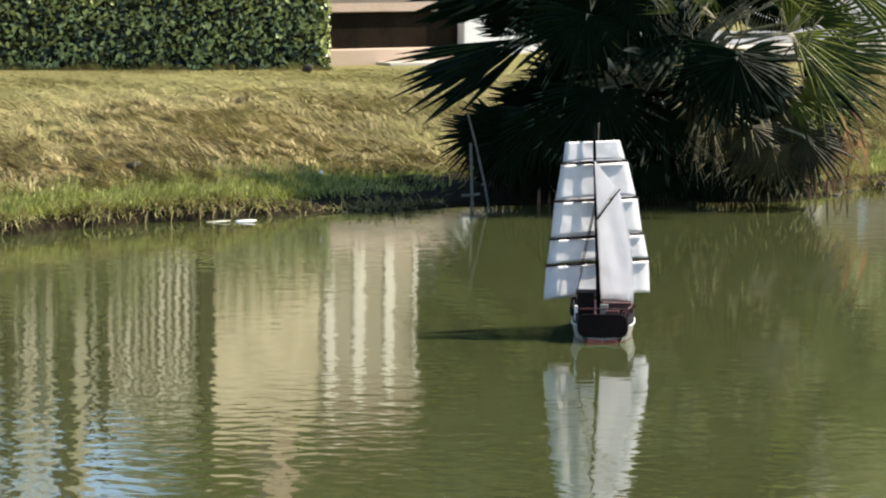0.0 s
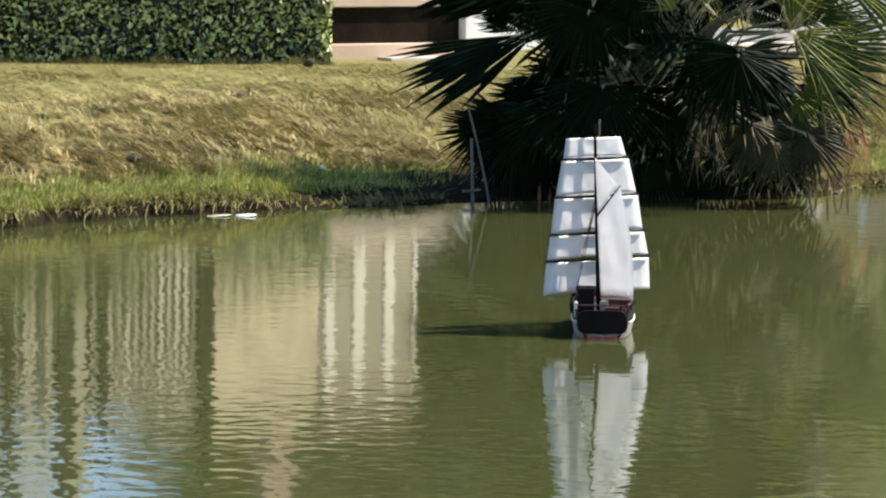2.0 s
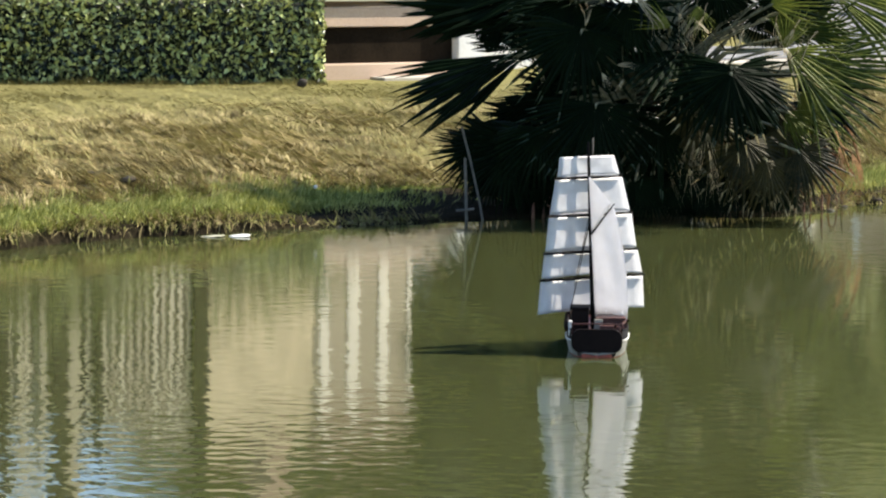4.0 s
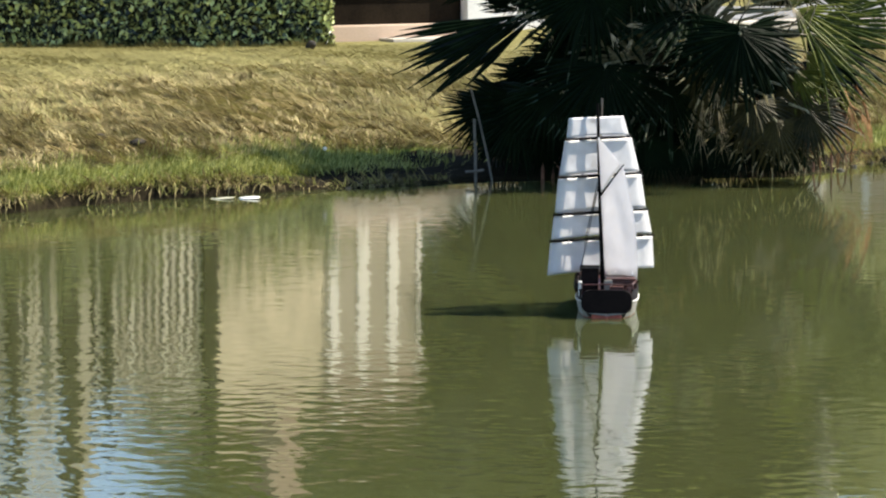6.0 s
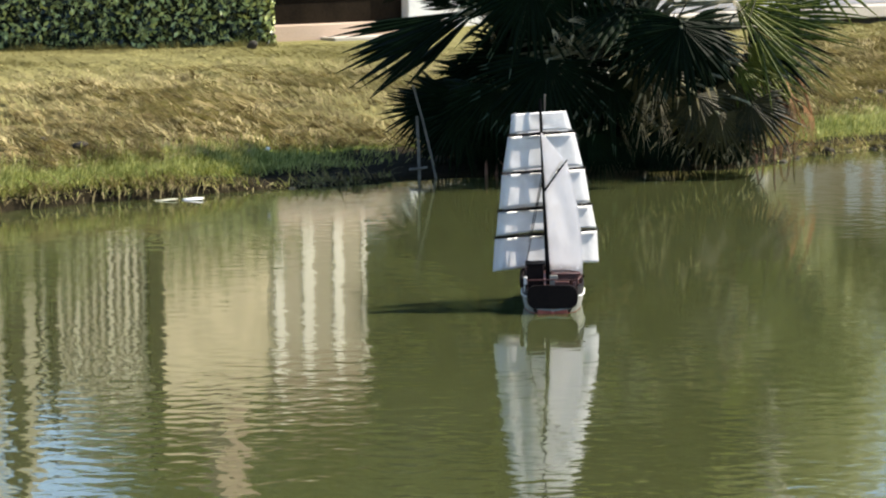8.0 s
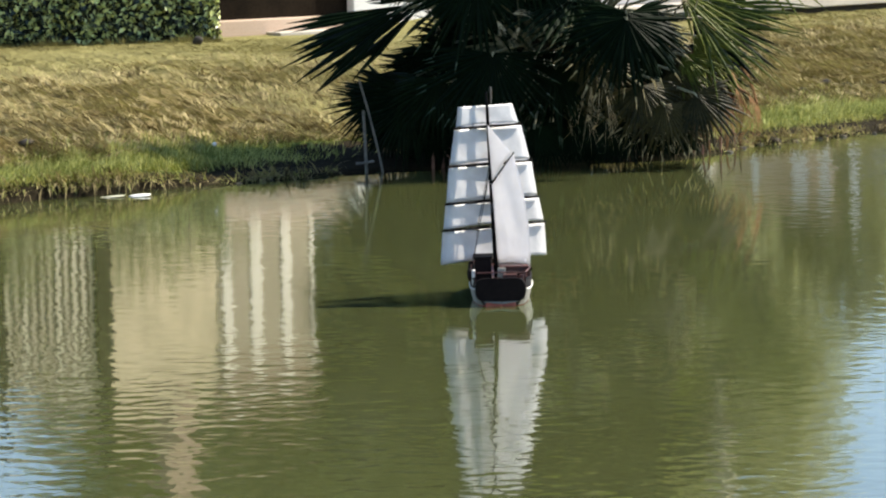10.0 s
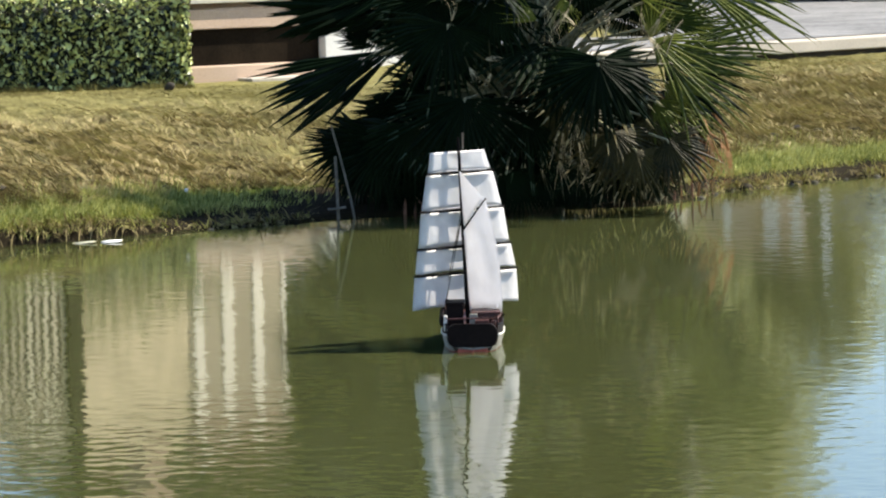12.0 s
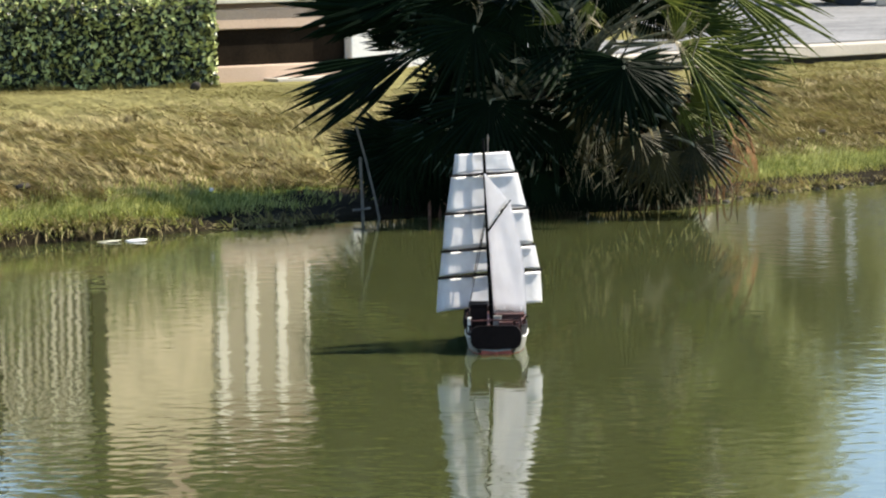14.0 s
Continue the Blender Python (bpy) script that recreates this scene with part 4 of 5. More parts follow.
# stations from the stern to the bow: y, half width at the deck, half width at the water, deck height, keel
STATIONS = [(-0.355, 0.112, 0.078, 0.124, -0.015), (-0.30, 0.123, 0.104, 0.116, -0.05), (-0.15, 0.136, 0.126, 0.104, -0.07),
            (0.05, 0.138, 0.128, 0.100, -0.075), (0.22, 0.114, 0.098, 0.108, -0.07), (0.34, 0.066, 0.042, 0.124, -0.05), (0.41, 0.006, 0.004, 0.140, -0.01)]


def deck_half(y):
    return float(np.interp(y, [s[0] for s in STATIONS], [s[1] for s in STATIONS]))


def loft(name, rings, mat, parent, label="", ends=True):
    """Skin over open rings of equal length, one for each station."""
    m = len(rings[0])
    verts = [p for r in rings for p in r]
    faces = [(m * k + i, m * (k + 1) + i, m * (k + 1) + i + 1, m * k + i + 1) for k in range(len(rings) - 1) for i in range(m - 1)]
    if ends:
        faces.append(tuple(range(m)))
    return mesh_part(name, verts, faces, mat, parent, label)


def model_ship():
    ship = base("model_sailing_ship", 0.735, 16.385, 0.0, "model square-rigged ship with white sails and black hull on water", "model ship", turn=-3)
    st = STATIONS
    hull = loft("hull", [[(-ww * 0.995, y, 0.004), (-ww * 0.8, y, zk * 0.6), (0, y, zk), (ww * 0.8, y, zk * 0.6), (ww * 0.995, y, 0.004)] for y, wd, ww, zd, zk in st], HULL_RED, ship, "red bottom paint at the waterline")
    for side in (-1, 1):
        top = [[(side * wd, y, zd), (side * wd * 1.025, y, zd * 0.82), (side * wd * 1.02, y, zd * 0.62)] for y, wd, ww, zd, zk in st]
        low = [[(side * wd * 1.02, y, zd * 0.62 - 0.001), (side * (0.6 * wd + 0.4 * ww) * 1.02, y, zd * 0.34), (side * ww, y, 0.003)] for y, wd, ww, zd, zk in st]
        loft("topside", top, HULL_BLACK, hull, "black topside", False)
        loft("planking", low, HULL_PALE, hull, "pale grey lower planking", False)
        part("wale", tube([(side * (wd * 1.022 + 0.002), y, zd * 0.63) for y, wd, ww, zd, zk in st], [0.0032] * len(st), 6), WHITE_PAINT, hull, "white wale")
        part("gunwale", tube([(side * wd, y, zd + 0.003) for y, wd, ww, zd, zk in st], [0.005] * len(st), 6), HULL_BLACK, hull)
    # rounded black transom over a pale-edged red counter
    outline = []
    for cx, cz, r, a0 in ((0.075, 0.087, 0.040, 0), (-0.075, 0.087, 0.040, 90), (-0.080, 0.062, 0.034, 180), (0.080, 0.062, 0.034, 270)):
        for k in range(7):
            a = radians(a0 + 15 * k)
            outline.append((cx + r * math.cos(a), cz + r * math.sin(a) - 0.010 * (1 - (cx + r * math.cos(a)) ** 2 / 0.0133) * (cz < 0.07)))
    m = len(outline)
    tv = [(x * 0.97, -0.372, z) for x, z in outline] + [(x, -0.366, z) for x, z in outline] + [(x, -0.350, z) for x, z in outline]
    tf = [tuple(range(m))] + [(m * q + k, m * q + m + k, m * q + m + (k + 1) % m, m * q + (k + 1) % m) for q in (0, 1) for k in range(m)]
    mesh_part("transom", tv, tf, HULL_BLACK, hull, "rounded black transom")
    part("counter_edge", tube([(-0.108, -0.362, 0.036), (-0.07, -0.368, 0.022), (0.0, -0.372, 0.014), (0.07, -0.368, 0.022), (0.108, -0.362, 0.036)], (0.0045,) * 5, 6), HULL_PALE, hull, "pale counter moulding")
    part("counter", box(-0.068, 0.068, -0.368, -0.34, -0.02, 0.016, 0.006), HULL_RED, hull, "red counter")
    part("rudder", box(-0.006, 0.006, -0.40, -0.362, -0.06, 0.012, 0.003), HULL_RED, ship)
    rings = [[(-wd + 0.006, y, zd - 0.018), (0, y, zd - 0.012), (wd - 0.006, y, zd - 0.018)] for y, wd, ww, zd, zk in st]
    loft("deck", rings, DECK, ship, "reddish brown wooden deck", False)
    # on deck
    house_ = part("deckhouse", box(-0.118, -0.040, -0.22, -0.08, 0.085, 0.200, 0.006), HULL_BLACK, ship, "black deckhouse")
    part("roof", box(-0.124, -0.034, -0.226, -0.074, 0.2005, 0.208, 0.003), HULL_BLACK, house_)
    cabin = part("cabin", box(0.0, 0.118, -0.26, -0.12, 0.085, 0.158, 0.005), DECK, ship, "maroon wooden cabin")
    part("roof", box(-0.006, 0.126, -0.268, -0.112, 0.159, 0.169, 0.003), DECK, cabin, "dark maroon cabin roof")
    for x in (0.03, 0.085):
        part("window", box(x - 0.014, x + 0.014, -0.2635, -0.2605, 0.125, 0.147, 0.001), HULL_BLACK, cabin)
    part("hatch", box(0.012, 0.075, -0.325, -0.285, 0.09, 0.138, 0.004), DECK, ship, "brown deck hatch")
    part("skylight", box(-0.012, 0.024, -0.29, -0.265, 0.09, 0.163, 0.003), HULL_PALE, ship, "pale wooden skylight")
    part("locker", box(-0.128, -0.112, -0.31, -0.28, 0.09, 0.158, 0.003), WHITE_PAINT, ship, "white locker")
    for y in (-0.26, 0.02):
        bm = bmesh.new()
        bmesh.ops.create_uvsphere(bm, u_segments=12, v_segments=8, radius=1.0, matrix=Matrix.Translation((-0.136, y, 0.135)) @ Matrix.Diagonal((0.015, 0.030, 0.030, 1)))
        part("fender", bm, HULL_BLACK, ship, "round black fender", True)
    part("barrel", tube([(0.098, -0.31, 0.10), (0.098, -0.31, 0.118), (0.098, -0.31, 0.136)], (0.013, 0.016, 0.013), 10), DECK, ship, "small brown barrel")
    for side in (-1, 1):
        for k in range(7):
            y = -0.34 + 0.09 * k
            wd = deck_half(y) - 0.004
            part("stanchion", tube([(side * wd, y, 0.10), (side * wd, y, 0.148)], (0.0035, 0.003), 5), DECK, ship)
        part("rail", tube([(side * (deck_half(y) - 0.004), y, 0.149) for y in (-0.34, -0.25, -0.15, -0.06, 0.08, 0.2)], (0.004,) * 6, 5), DECK, ship)
    part("stern_rail", tube([(-0.104, -0.352, 0.149), (0.0, -0.360, 0.152), (0.104, -0.352, 0.149)], (0.004,) * 3, 6), DECK, ship)
    # square sails between braced yards: height, ends to either side
    rows = [(0.158, -0.272, 0.212), (0.320, -0.256, 0.202), (0.440, -0.240, 0.173), (0.609, -0.222, 0.142), (0.780, -0.190, 0.092), (0.882, -0.180, 0.066)]
    brace = 0.75
    for step_y, shrink in ((0.0, 1.0), (0.18, 0.94)):
        top = 0.940 if step_y == 0 else 0.950
        part("mast", tube([(-0.018, step_y, 0.06), (-0.034, step_y, 0.5), (-0.052 if step_y == 0 else -0.032, step_y, top)], (0.0125, 0.011, 0.006) if step_y == 0 else (0.008, 0.006, 0.0045), 8), SPAR if step_y == 0 else MAST_WOOD, ship)

        def spot(x, z, off=0.0):
            return (x * shrink, step_y + 0.022 + off + brace * (x + 0.035), z * shrink)
        for k, (z, a, b) in enumerate(rows):
            if 0 < k < 5:
                part("yard", tube([spot(a - 0.010, z), spot((a + b) / 2, z), spot(b + 0.012, z)], (0.0055, 0.0085, 0.0055), 6), SPAR, ship)
            if k < 5:
                z2, a2, b2 = rows[k + 1]
                a3 = a2 if k == 4 else a + (a2 - a) * 0.75
                b3 = b2 if k == 4 else b + (b2 - b) * 0.75
                sail_mesh([spot(a, z + 0.006, 0.014), spot(b, z + 0.006, 0.014), spot(b3, z2 - 0.006, 0.014), spot(a3, z2 - 0.006, 0.014)], -0.002, SAIL, "square_sail", ship, crease=0.002)
    # fore-and-aft sail swung out over the quarter, with gaff, boom and topsail
    tack, clew, peak, throat = (-0.012, -0.03, 0.148), (0.136, -0.20, 0.158), (0.066, -0.11, 0.664), (-0.034, -0.03, 0.522)
    sail_mesh([tack, clew, peak, throat], 0.012, SPANKER, "spanker", ship, "tall white fore-and-aft sail", crease=0.007, roach=0.034)
    sail_mesh([(-0.032, -0.034, 0.530), (0.060, -0.112, 0.668), (-0.042, -0.03, 0.785), (-0.048, -0.026, 0.79)], -0.004, SPANKER, "topsail", ship, "small white topsail")
    part("gaff", tube([throat, (peak[0] + 0.004, peak[1] - 0.004, peak[2] + 0.006)], (0.005, 0.003), 6), SPAR, ship)
    part("boom", tube([(-0.014, -0.02, 0.139), (0.148, -0.215, 0.150)], (0.005, 0.004), 6), SPAR, ship)
    for p, q in (((-0.138, -0.08, 0.11), (-0.040, -0.01, 0.58)), ((-0.145, -0.02, 0.11), (-0.040, -0.01, 0.62)), ((-0.14, 0.05, 0.11), (-0.038, -0.01, 0.60)), ((-0.12, 0.20, 0.1), (-0.03, 0.24, 0.55)), ((0.12, 0.2, 0.1), (-0.02, 0.24, 0.55)), ((0, 0.42, 0.14), (-0.03, 0.24, 0.8))):
        part("stay", tube([p, q], (0.0022, 0.0018), 5), SPAR, ship)
    part("bowsprit", tube([(0, 0.36, 0.12), (0, 0.58, 0.17)], (0.008, 0.004), 6), MAST_WOOD, ship)


model_ship()


# ---------------------------------------------------------------- behind the hedge: patio wall, fence, house
WALL_TURN = 33  # the walls stand askew, turned to the light


def patio_wall():
    root = base("patio_wall", 0, 33.02, 0.41, "low patio wall with dark timber panel between tan ledges", "wall")
    root.matrix_basis = pose(-1.08, 33.02, 0.41, 0, 0, WALL_TURN) @ Matrix.Diagonal((1.06, 1.06, 1.06, 1))
    part("plinth", box(0.0, 1.42, 0.0, 0.5, -0.1, 0.142, 0.012), CONCRETE, root, "beige concrete plinth")
    part("step", box(0.50, 1.42, -0.24, -0.004, -0.1, 0.03, 0.01), KERB, root, "pale paving edge")
    part("panel", box(0.01, 1.42, 0.10, 0.18, 0.146, 0.456, 0.004), BLACK_POST, root, "dark brown timber panel")
    part("beam", box(0.01, 1.42, 0.06, 0.22, 0.460, 0.63, 0.008), CONCRETE, root, "tan ledge")
    part("rail", box(0.0, 1.42, 0.02, 0.26, 0.683, 0.735, 0.008), CREAM_PAINT, root, "cream top rail")
    part("end_block", box(-0.044, -0.004, -0.05, 0.3, -0.1, 0.10, 0.008), DARK_WOOD, root, "dark timber end block")
    part("backing", box(0.02, 1.42, 0.14, 0.19, 0.634, 0.680), BROWN_WOOD, root, "brown boarding")
    part("screen", box(0.02, 1.42, 0.15, 0.20, 0.739, 0.84, 0.004), CONCRETE, root, "tan wall above the rail")


def garden_wall():
    root = base("garden_wall", 0, 33.02, 0.41, "sunlit white garden wall behind the palm", "wall")
    root.matrix_basis = pose(-1.08, 33.02, 0.41, 0, 0, WALL_TURN) @ Matrix.Diagonal((1.06, 1.06, 1.06, 1))
    part("wall", box(1.424, 3.7, 0.0, 0.22, -0.15, 0.86, 0.01), WHITE_PAINT, root)
    part("coping", box(1.424, 3.72, -0.03, 0.25, 0.864, 0.91, 0.01), CONCRETE, root, "beige coping")


garden_wall()
patio_wall()


def slat_fence():
    root = base("slat_fence", -2.35, 36.0, 0.54, "tall fence of weathered upright slats between dark posts", "fence", turn=50)
    slat = None
    x = -4.5
    while x < -0.1:
        if slat is None:
            slat = part("slat", box(-0.029, 0.029, 0, 0.02, 0.0, 2.75, 0.004), SLAT_WOOD, root)
            ob = slat
        else:
            ob = new("slat", slat.data)
            ob.parent = root
        ob.location = (x, random.uniform(-0.004, 0.004), random.uniform(-0.02, 0.02))
        ob.scale.z = 1.6 if x < -2.1 else 1.0
        x += 0.116
    part("back_panel", box(-4.5, -0.05, 0.07, 0.09, 0.0, 2.62), OLIVE_BOARD, root, "olive brown boarding behind the slats")
    for z in (0.3, 2.5):
        part("cross_rail", box(-4.55, -0.02, 0.025, 0.065, z, z + 0.08, 0.005), DARK_WOOD, root)
    for x, w, top in ((-0.055, 0.21, 3.1), (-1.49, 0.10, 3.1), (-1.69, 0.05, 2.95), (-2.01, 0.20, 4.4), (-2.75, 0.15, 4.4), (-3.6, 0.12, 2.95)):
        part("post", box(x - w / 2, x + w / 2, -0.04, -0.008, -0.1, top, 0.006), BLACK_POST, root)
    for x, w, top in ((-1.82, 0.15, 4.4), (-2.24, 0.07, 2.95), (-2.53, 0.07, 2.95)):
        part("post", box(x - w / 2, x + w / 2, -0.036, -0.008, -0.1, top, 0.006), POST_WOOD, root, "pale weathered post")


slat_fence()


def house():
    root = base("house", -0.1, 41.6, 0.55, "small flat-roofed tan stucco house with cream porch columns", "house", turn=51)
    part("wall", box(-3.84, -0.32, 0.0, 0.25, -0.2, 3.40), TAN_DAPPLED, root)
    part("end_wall", box(-3.84, -3.59, 0.254, 2.2, -0.2, 3.40), TAN_DAPPLED, root)
    part("end_wall", box(-0.57, -0.32, 0.254, 2.2, -0.2, 3.40), TAN_DAPPLED, root)
    part("back_wall", box(-3.586, -0.574, 1.95, 2.2, -0.2, 3.40), TAN_DAPPLED, root)
    part("roof", box(-3.90, -0.24, -0.10, 2.3, 3.404, 3.50, 0.01), ROOF_TILE, root, "flat brown roof edge")
    part("chimney", box(-2.80, -2.42, 0.02, 0.3, 3.504, 5.2, 0.02), BROWN_WOOD, root, "olive brown chimney")
    part("porch_wall", box(-2.02, -0.33, -0.012, -0.002, -0.2, 3.30), PORCH_SHADE, root, "porch wall toned mauve brown for its shade")
    for x, w in ((-1.87, 0.17), (-1.37, 0.20), (-0.84, 0.17), (-0.38, 0.06)):
        part("column", box(x - w / 2, x + w / 2, -0.026, -0.014, -0.2, 3.13, 0.005), CREAM_PAINT, root, "cream porch column")
    part("porch_parapet", box(-2.06, -0.30, -0.075, -0.036, -0.2, 1.02, 0.008), PAVILION_WALL, root, "pinkish plaster parapet below the columns")
    part("porch_beam", box(-2.02, -0.34, -0.05, -0.014, 3.134, 3.39, 0.01), BROWN_WOOD, root, "brown porch beam")


house()


def shrub(x, y, z, wide, high, count, turn):
    """A loose bush: a few stems and a thin cloud of leaves that opens upwards."""
    root = base("shrub", x, y, z, "loose olive green shrub in front of the house", "shrub", "shrubs by the house", turn=turn)
    for k in range(6):
        a = wide * (k - 2.5) / 6
        part("stem", tube([(0.5 * a, 0, -0.1), (0.8 * a, 0.03 * math.sin(k), high * 0.4), (a, 0.06 * math.sin(3 * k), high * 0.8)], (0.02, 0.014, 0.005), 5), BARK, root)
    h = high * rng.random(count) ** 1.5 * (0.75 + 0.25 * np.sin(7 * np.arange(count)))
    c = np.stack([rng.uniform(-wide / 2, wide / 2, count), rng.normal(0, 0.16, count), h], -1)
    leaf_cloud("foliage", c, rng.normal(0, 1, (count, 3)), 0.045, LEAF_DARK, root)


for x, y, wide, high in ((-2.15, 38.6, 1.2, 1.9), (-1.45, 39.5, 1.1, 1.7), (-3.3, 34.4, 1.5, 1.5), (-4.3, 33.4, 1.4, 1.4)):
    shrub(x, y, 0.53, wide, high * 1.12, 5200, 51)


# ---------------------------------------------------------------- trees
def tree(x, y, z, high, crown_low, radius, count, leaf, label, mat=None):
    root = base("tree", x, y, z, label, "tree")
    rr = random.Random(x * 13 + y)
    fork = high * 0.45
    part("trunk", tube([(0, 0, -0.3), (0.05, 0, fork * 0.5), (0, 0, fork), (0, 0.05, high * 0.75)], (0.22, 0.17, 0.13, 0.05), 9), BARK, root, smooth=True)
    tips = []
    mid, half = (high + crown_low) / 2, (high - crown_low) / 2
    while len(tips) < 70:
        p = Vector((rr.uniform(-1, 1), rr.uniform(-1, 1), rr.uniform(-1, 1)))
        if p.length < 1:
            tips.append(Vector((p.x * radius, p.y * radius * 0.8, mid + p.z * half * 0.95)))
    for tip in tips[:14]:
        start = Vector((0, 0, min(tip.z * 0.7, high * 0.7)))
        part("limb", tube([start, (start + tip) / 2 + Vector((0, 0, 0.12)), tip], (0.06, 0.04, 0.012), 6), BARK, root)
    tips = np.array([tuple(t) for t in tips])
    pick = tips[rng.integers(0, len(tips), count)]
    off = rng.normal(0, 1, (count, 3))
    off = off / np.linalg.norm(off, axis=1)[:, None] * (rng.random(count)[:, None] ** 0.5) * radius * 0.36
    leaf_cloud("crown", pick + off, off + rng.normal(0, 0.3, (count, 3)) * radius * 0.4 + np.array((0, 0, 0.3)), leaf, mat or LEAF, root)


tree(-1.75, 56, 0.6, 10.5, 3.0, 2.75, 30000, 0.10, "leafy green tree behind the house")
tree(1.2, 50, 0.6, 10.5, 0.9, 2.9, 44000, 0.10, "dense dark green tree beside the house", LEAF_DARK)
tree(0.1, 55, 0.6, 11.5, 2.6, 2.0, 28000, 0.10, "dense dark green tree beside the house", LEAF_DARK)
tree(4.3, 56, 0.6, 10.5, 1.8, 3.1, 44000, 0.11, "broad yellow-green tree beside the parking lot", LEAF_LIGHT)
tree(7.25, 70, 0.6, 9.9, 1.5, 2.2, 46000, 0.14, "broad yellow-green tree behind the pavilion", LEAF_LIGHT)
tree(9.95, 70, 0.6, 7.4, 0.8, 1.65, 9000, 0.12, "small yellow-green tree behind the pale post", LEAF_LIGHT)


def tall_tree(x, y, z, high, thick, bend):
    """A bare pale trunk with a small crown at the top."""
    root = base("tree", x, y, z, "tall slim tree with a pale bare trunk", "tree", "pale-trunked trees")
    pts = [(bend * math.sin(0.9 * k), 0, high * k / 6 - 0.2) for k in range(7)]
    part("trunk", tube(pts, [thick * (1 - 0.08 * k) for k in range(7)], 12), PALE_BARK, root, "pale patchy bark", True)
    for k in range(6):
        a = 1.05 * k
        part("limb", tube([(0, 0, high - 1.2), (0.5 * math.cos(a), 0.5 * math.sin(a), high - 0.2), (1.0 * math.cos(a), 1.0 * math.sin(a), high + 0.8)], (0.06, 0.04, 0.015), 6), PALE_BARK, root)
    c = rng.normal(0, 1, (6000, 3)) * np.array((0.75, 0.75, 0.6)) + np.array((0, 0, high + 0.7))
    leaf_cloud("crown", c, rng.normal(0, 1, (6000, 3)), 0.09, LEAF, root)


tall_tree(3.50, 47.2, 0.62, 7.0, 0.20, 0.16)
tall_tree(4.95, 47.0, 0.62, 9.0, 0.15, -0.16)


# ---------------------------------------------------------------- car park
def car_park():
    lot = mesh_part("parking_lot", [(1.9, 32.7, 0.62), (62, 84.9, 0.62), (62, 200, 0.62), (3.6, 200, 0.62), (3.6, 36.6, 0.62), (1.9, 36.6, 0.62)], [(0, 1, 2, 3, 4, 5)], ASPHALT)
    tagged(lot, "wide grey asphalt parking lot behind the bank", "parking lot", kind="structure")
    k = base("kerb", 2.0, 32.4, 0.50, "pale concrete kerb between lawn and asphalt", "kerb", kind="structure", turn=40)
    part("kerb_slab", box(0, 30, 0.0, 0.8, 0.0, 0.112, 0.012), KERB, k, "pale concrete slab edge")
    # near-black foot paints the shadow below the slab's edge
    part("kerb_foot", box(0, 30, 0.07, 0.8, -0.2, -0.004), DARK_SOIL_SHADOW, k, "recess below the slab, painted dark as its shadow")


car_park()


def parked_car(x, y, z, turn):
    car = base("car", x, y, z, "silver sedan parked on the grey asphalt", "car", turn=turn)
    prof = [(-2.2, 0.32), (-2.25, 0.75), (-1.9, 0.92), (-1.35, 1.0), (-0.7, 1.42), (0.6, 1.45), (1.25, 1.02), (2.1, 0.88), (2.25, 0.6), (2.2, 0.3)]
    bm = bmesh.new()
    rings = []
    for side in (-0.86, -0.72, 0.72, 0.86):
        rings.append([bm.verts.new((px, side if pz < 1.01 else side * 0.86, pz if abs(side) > 0.8 else pz + 0.02)) for px, pz in prof])
    for a, b in zip(rings, rings[1:]):
        for i in range(len(prof) - 1):
            bm.faces.new((a[i], a[i + 1], b[i + 1], b[i]))
        bm.faces.new((a[-1], a[0], b[0], b[-1]))
    bm.faces.new(rings[0])
    bm.faces.new(list(reversed(rings[-1])))
    part("body", bm, CAR_PAINT, car)
    for side in (-1, 1):
        bm = bmesh.new()
        q = [bm.verts.new((px, side * (0.865 if pz < 1.05 else 0.755), pz)) for px, pz in ((-1.2, 1.04), (-0.68, 1.37), (0.55, 1.39), (1.1, 1.04))]
        bm.faces.new(q if side < 0 else list(reversed(q)))
        part("side_window", bm, GLASS, car)
        part("tail_lamp", box(2.14, 2.26, side * 0.7 - 0.12, side * 0.7 + 0.12, 0.62, 0.78, 0.02), LAMP_RED, car)
        for wx in (-1.4, 1.4):
            wheel = part("wheel", tube([(wx, side * 0.70, 0.33), (wx, side * 0.885, 0.33)], (0.2, 0.2), 18), ALLOY, car)
            bm = bmesh.new()
            n = 22
            ring = [(0.20, -0.1), (0.33, -0.1), (0.335, 0.0), (0.33, 0.1), (0.20, 0.1)]
            vs = [[bm.verts.new((wx + r * math.cos(2 * math.pi * k / n), side * 0.79 + d, 0.33 + r * math.sin(2 * math.pi * k / n))) for r, d in ring] for k in range(n)]
            for k in range(n):
                for i in range(4):
                    bm.faces.new((vs[k][i], vs[k][i + 1], vs[(k + 1) % n][i + 1], vs[(k + 1) % n][i]))
            part("tyre", bm, TYRE, wheel)
    part("bumper", box(-2.3, -2.15, -0.8, 0.8, 0.34, 0.55, 0.03), CAR_PAINT, car)


parked_car(8.23, 48.4, 0.62, 0)
stop = base("wheel_stop", 7.0, 47.0, 0.62, "pale concrete wheel stop on the grey asphalt", "wheel stop")
part("block", box(0.12, 1.95, -0.08, 0.08, 0.004, 0.15, 0.03), KERB, stop)


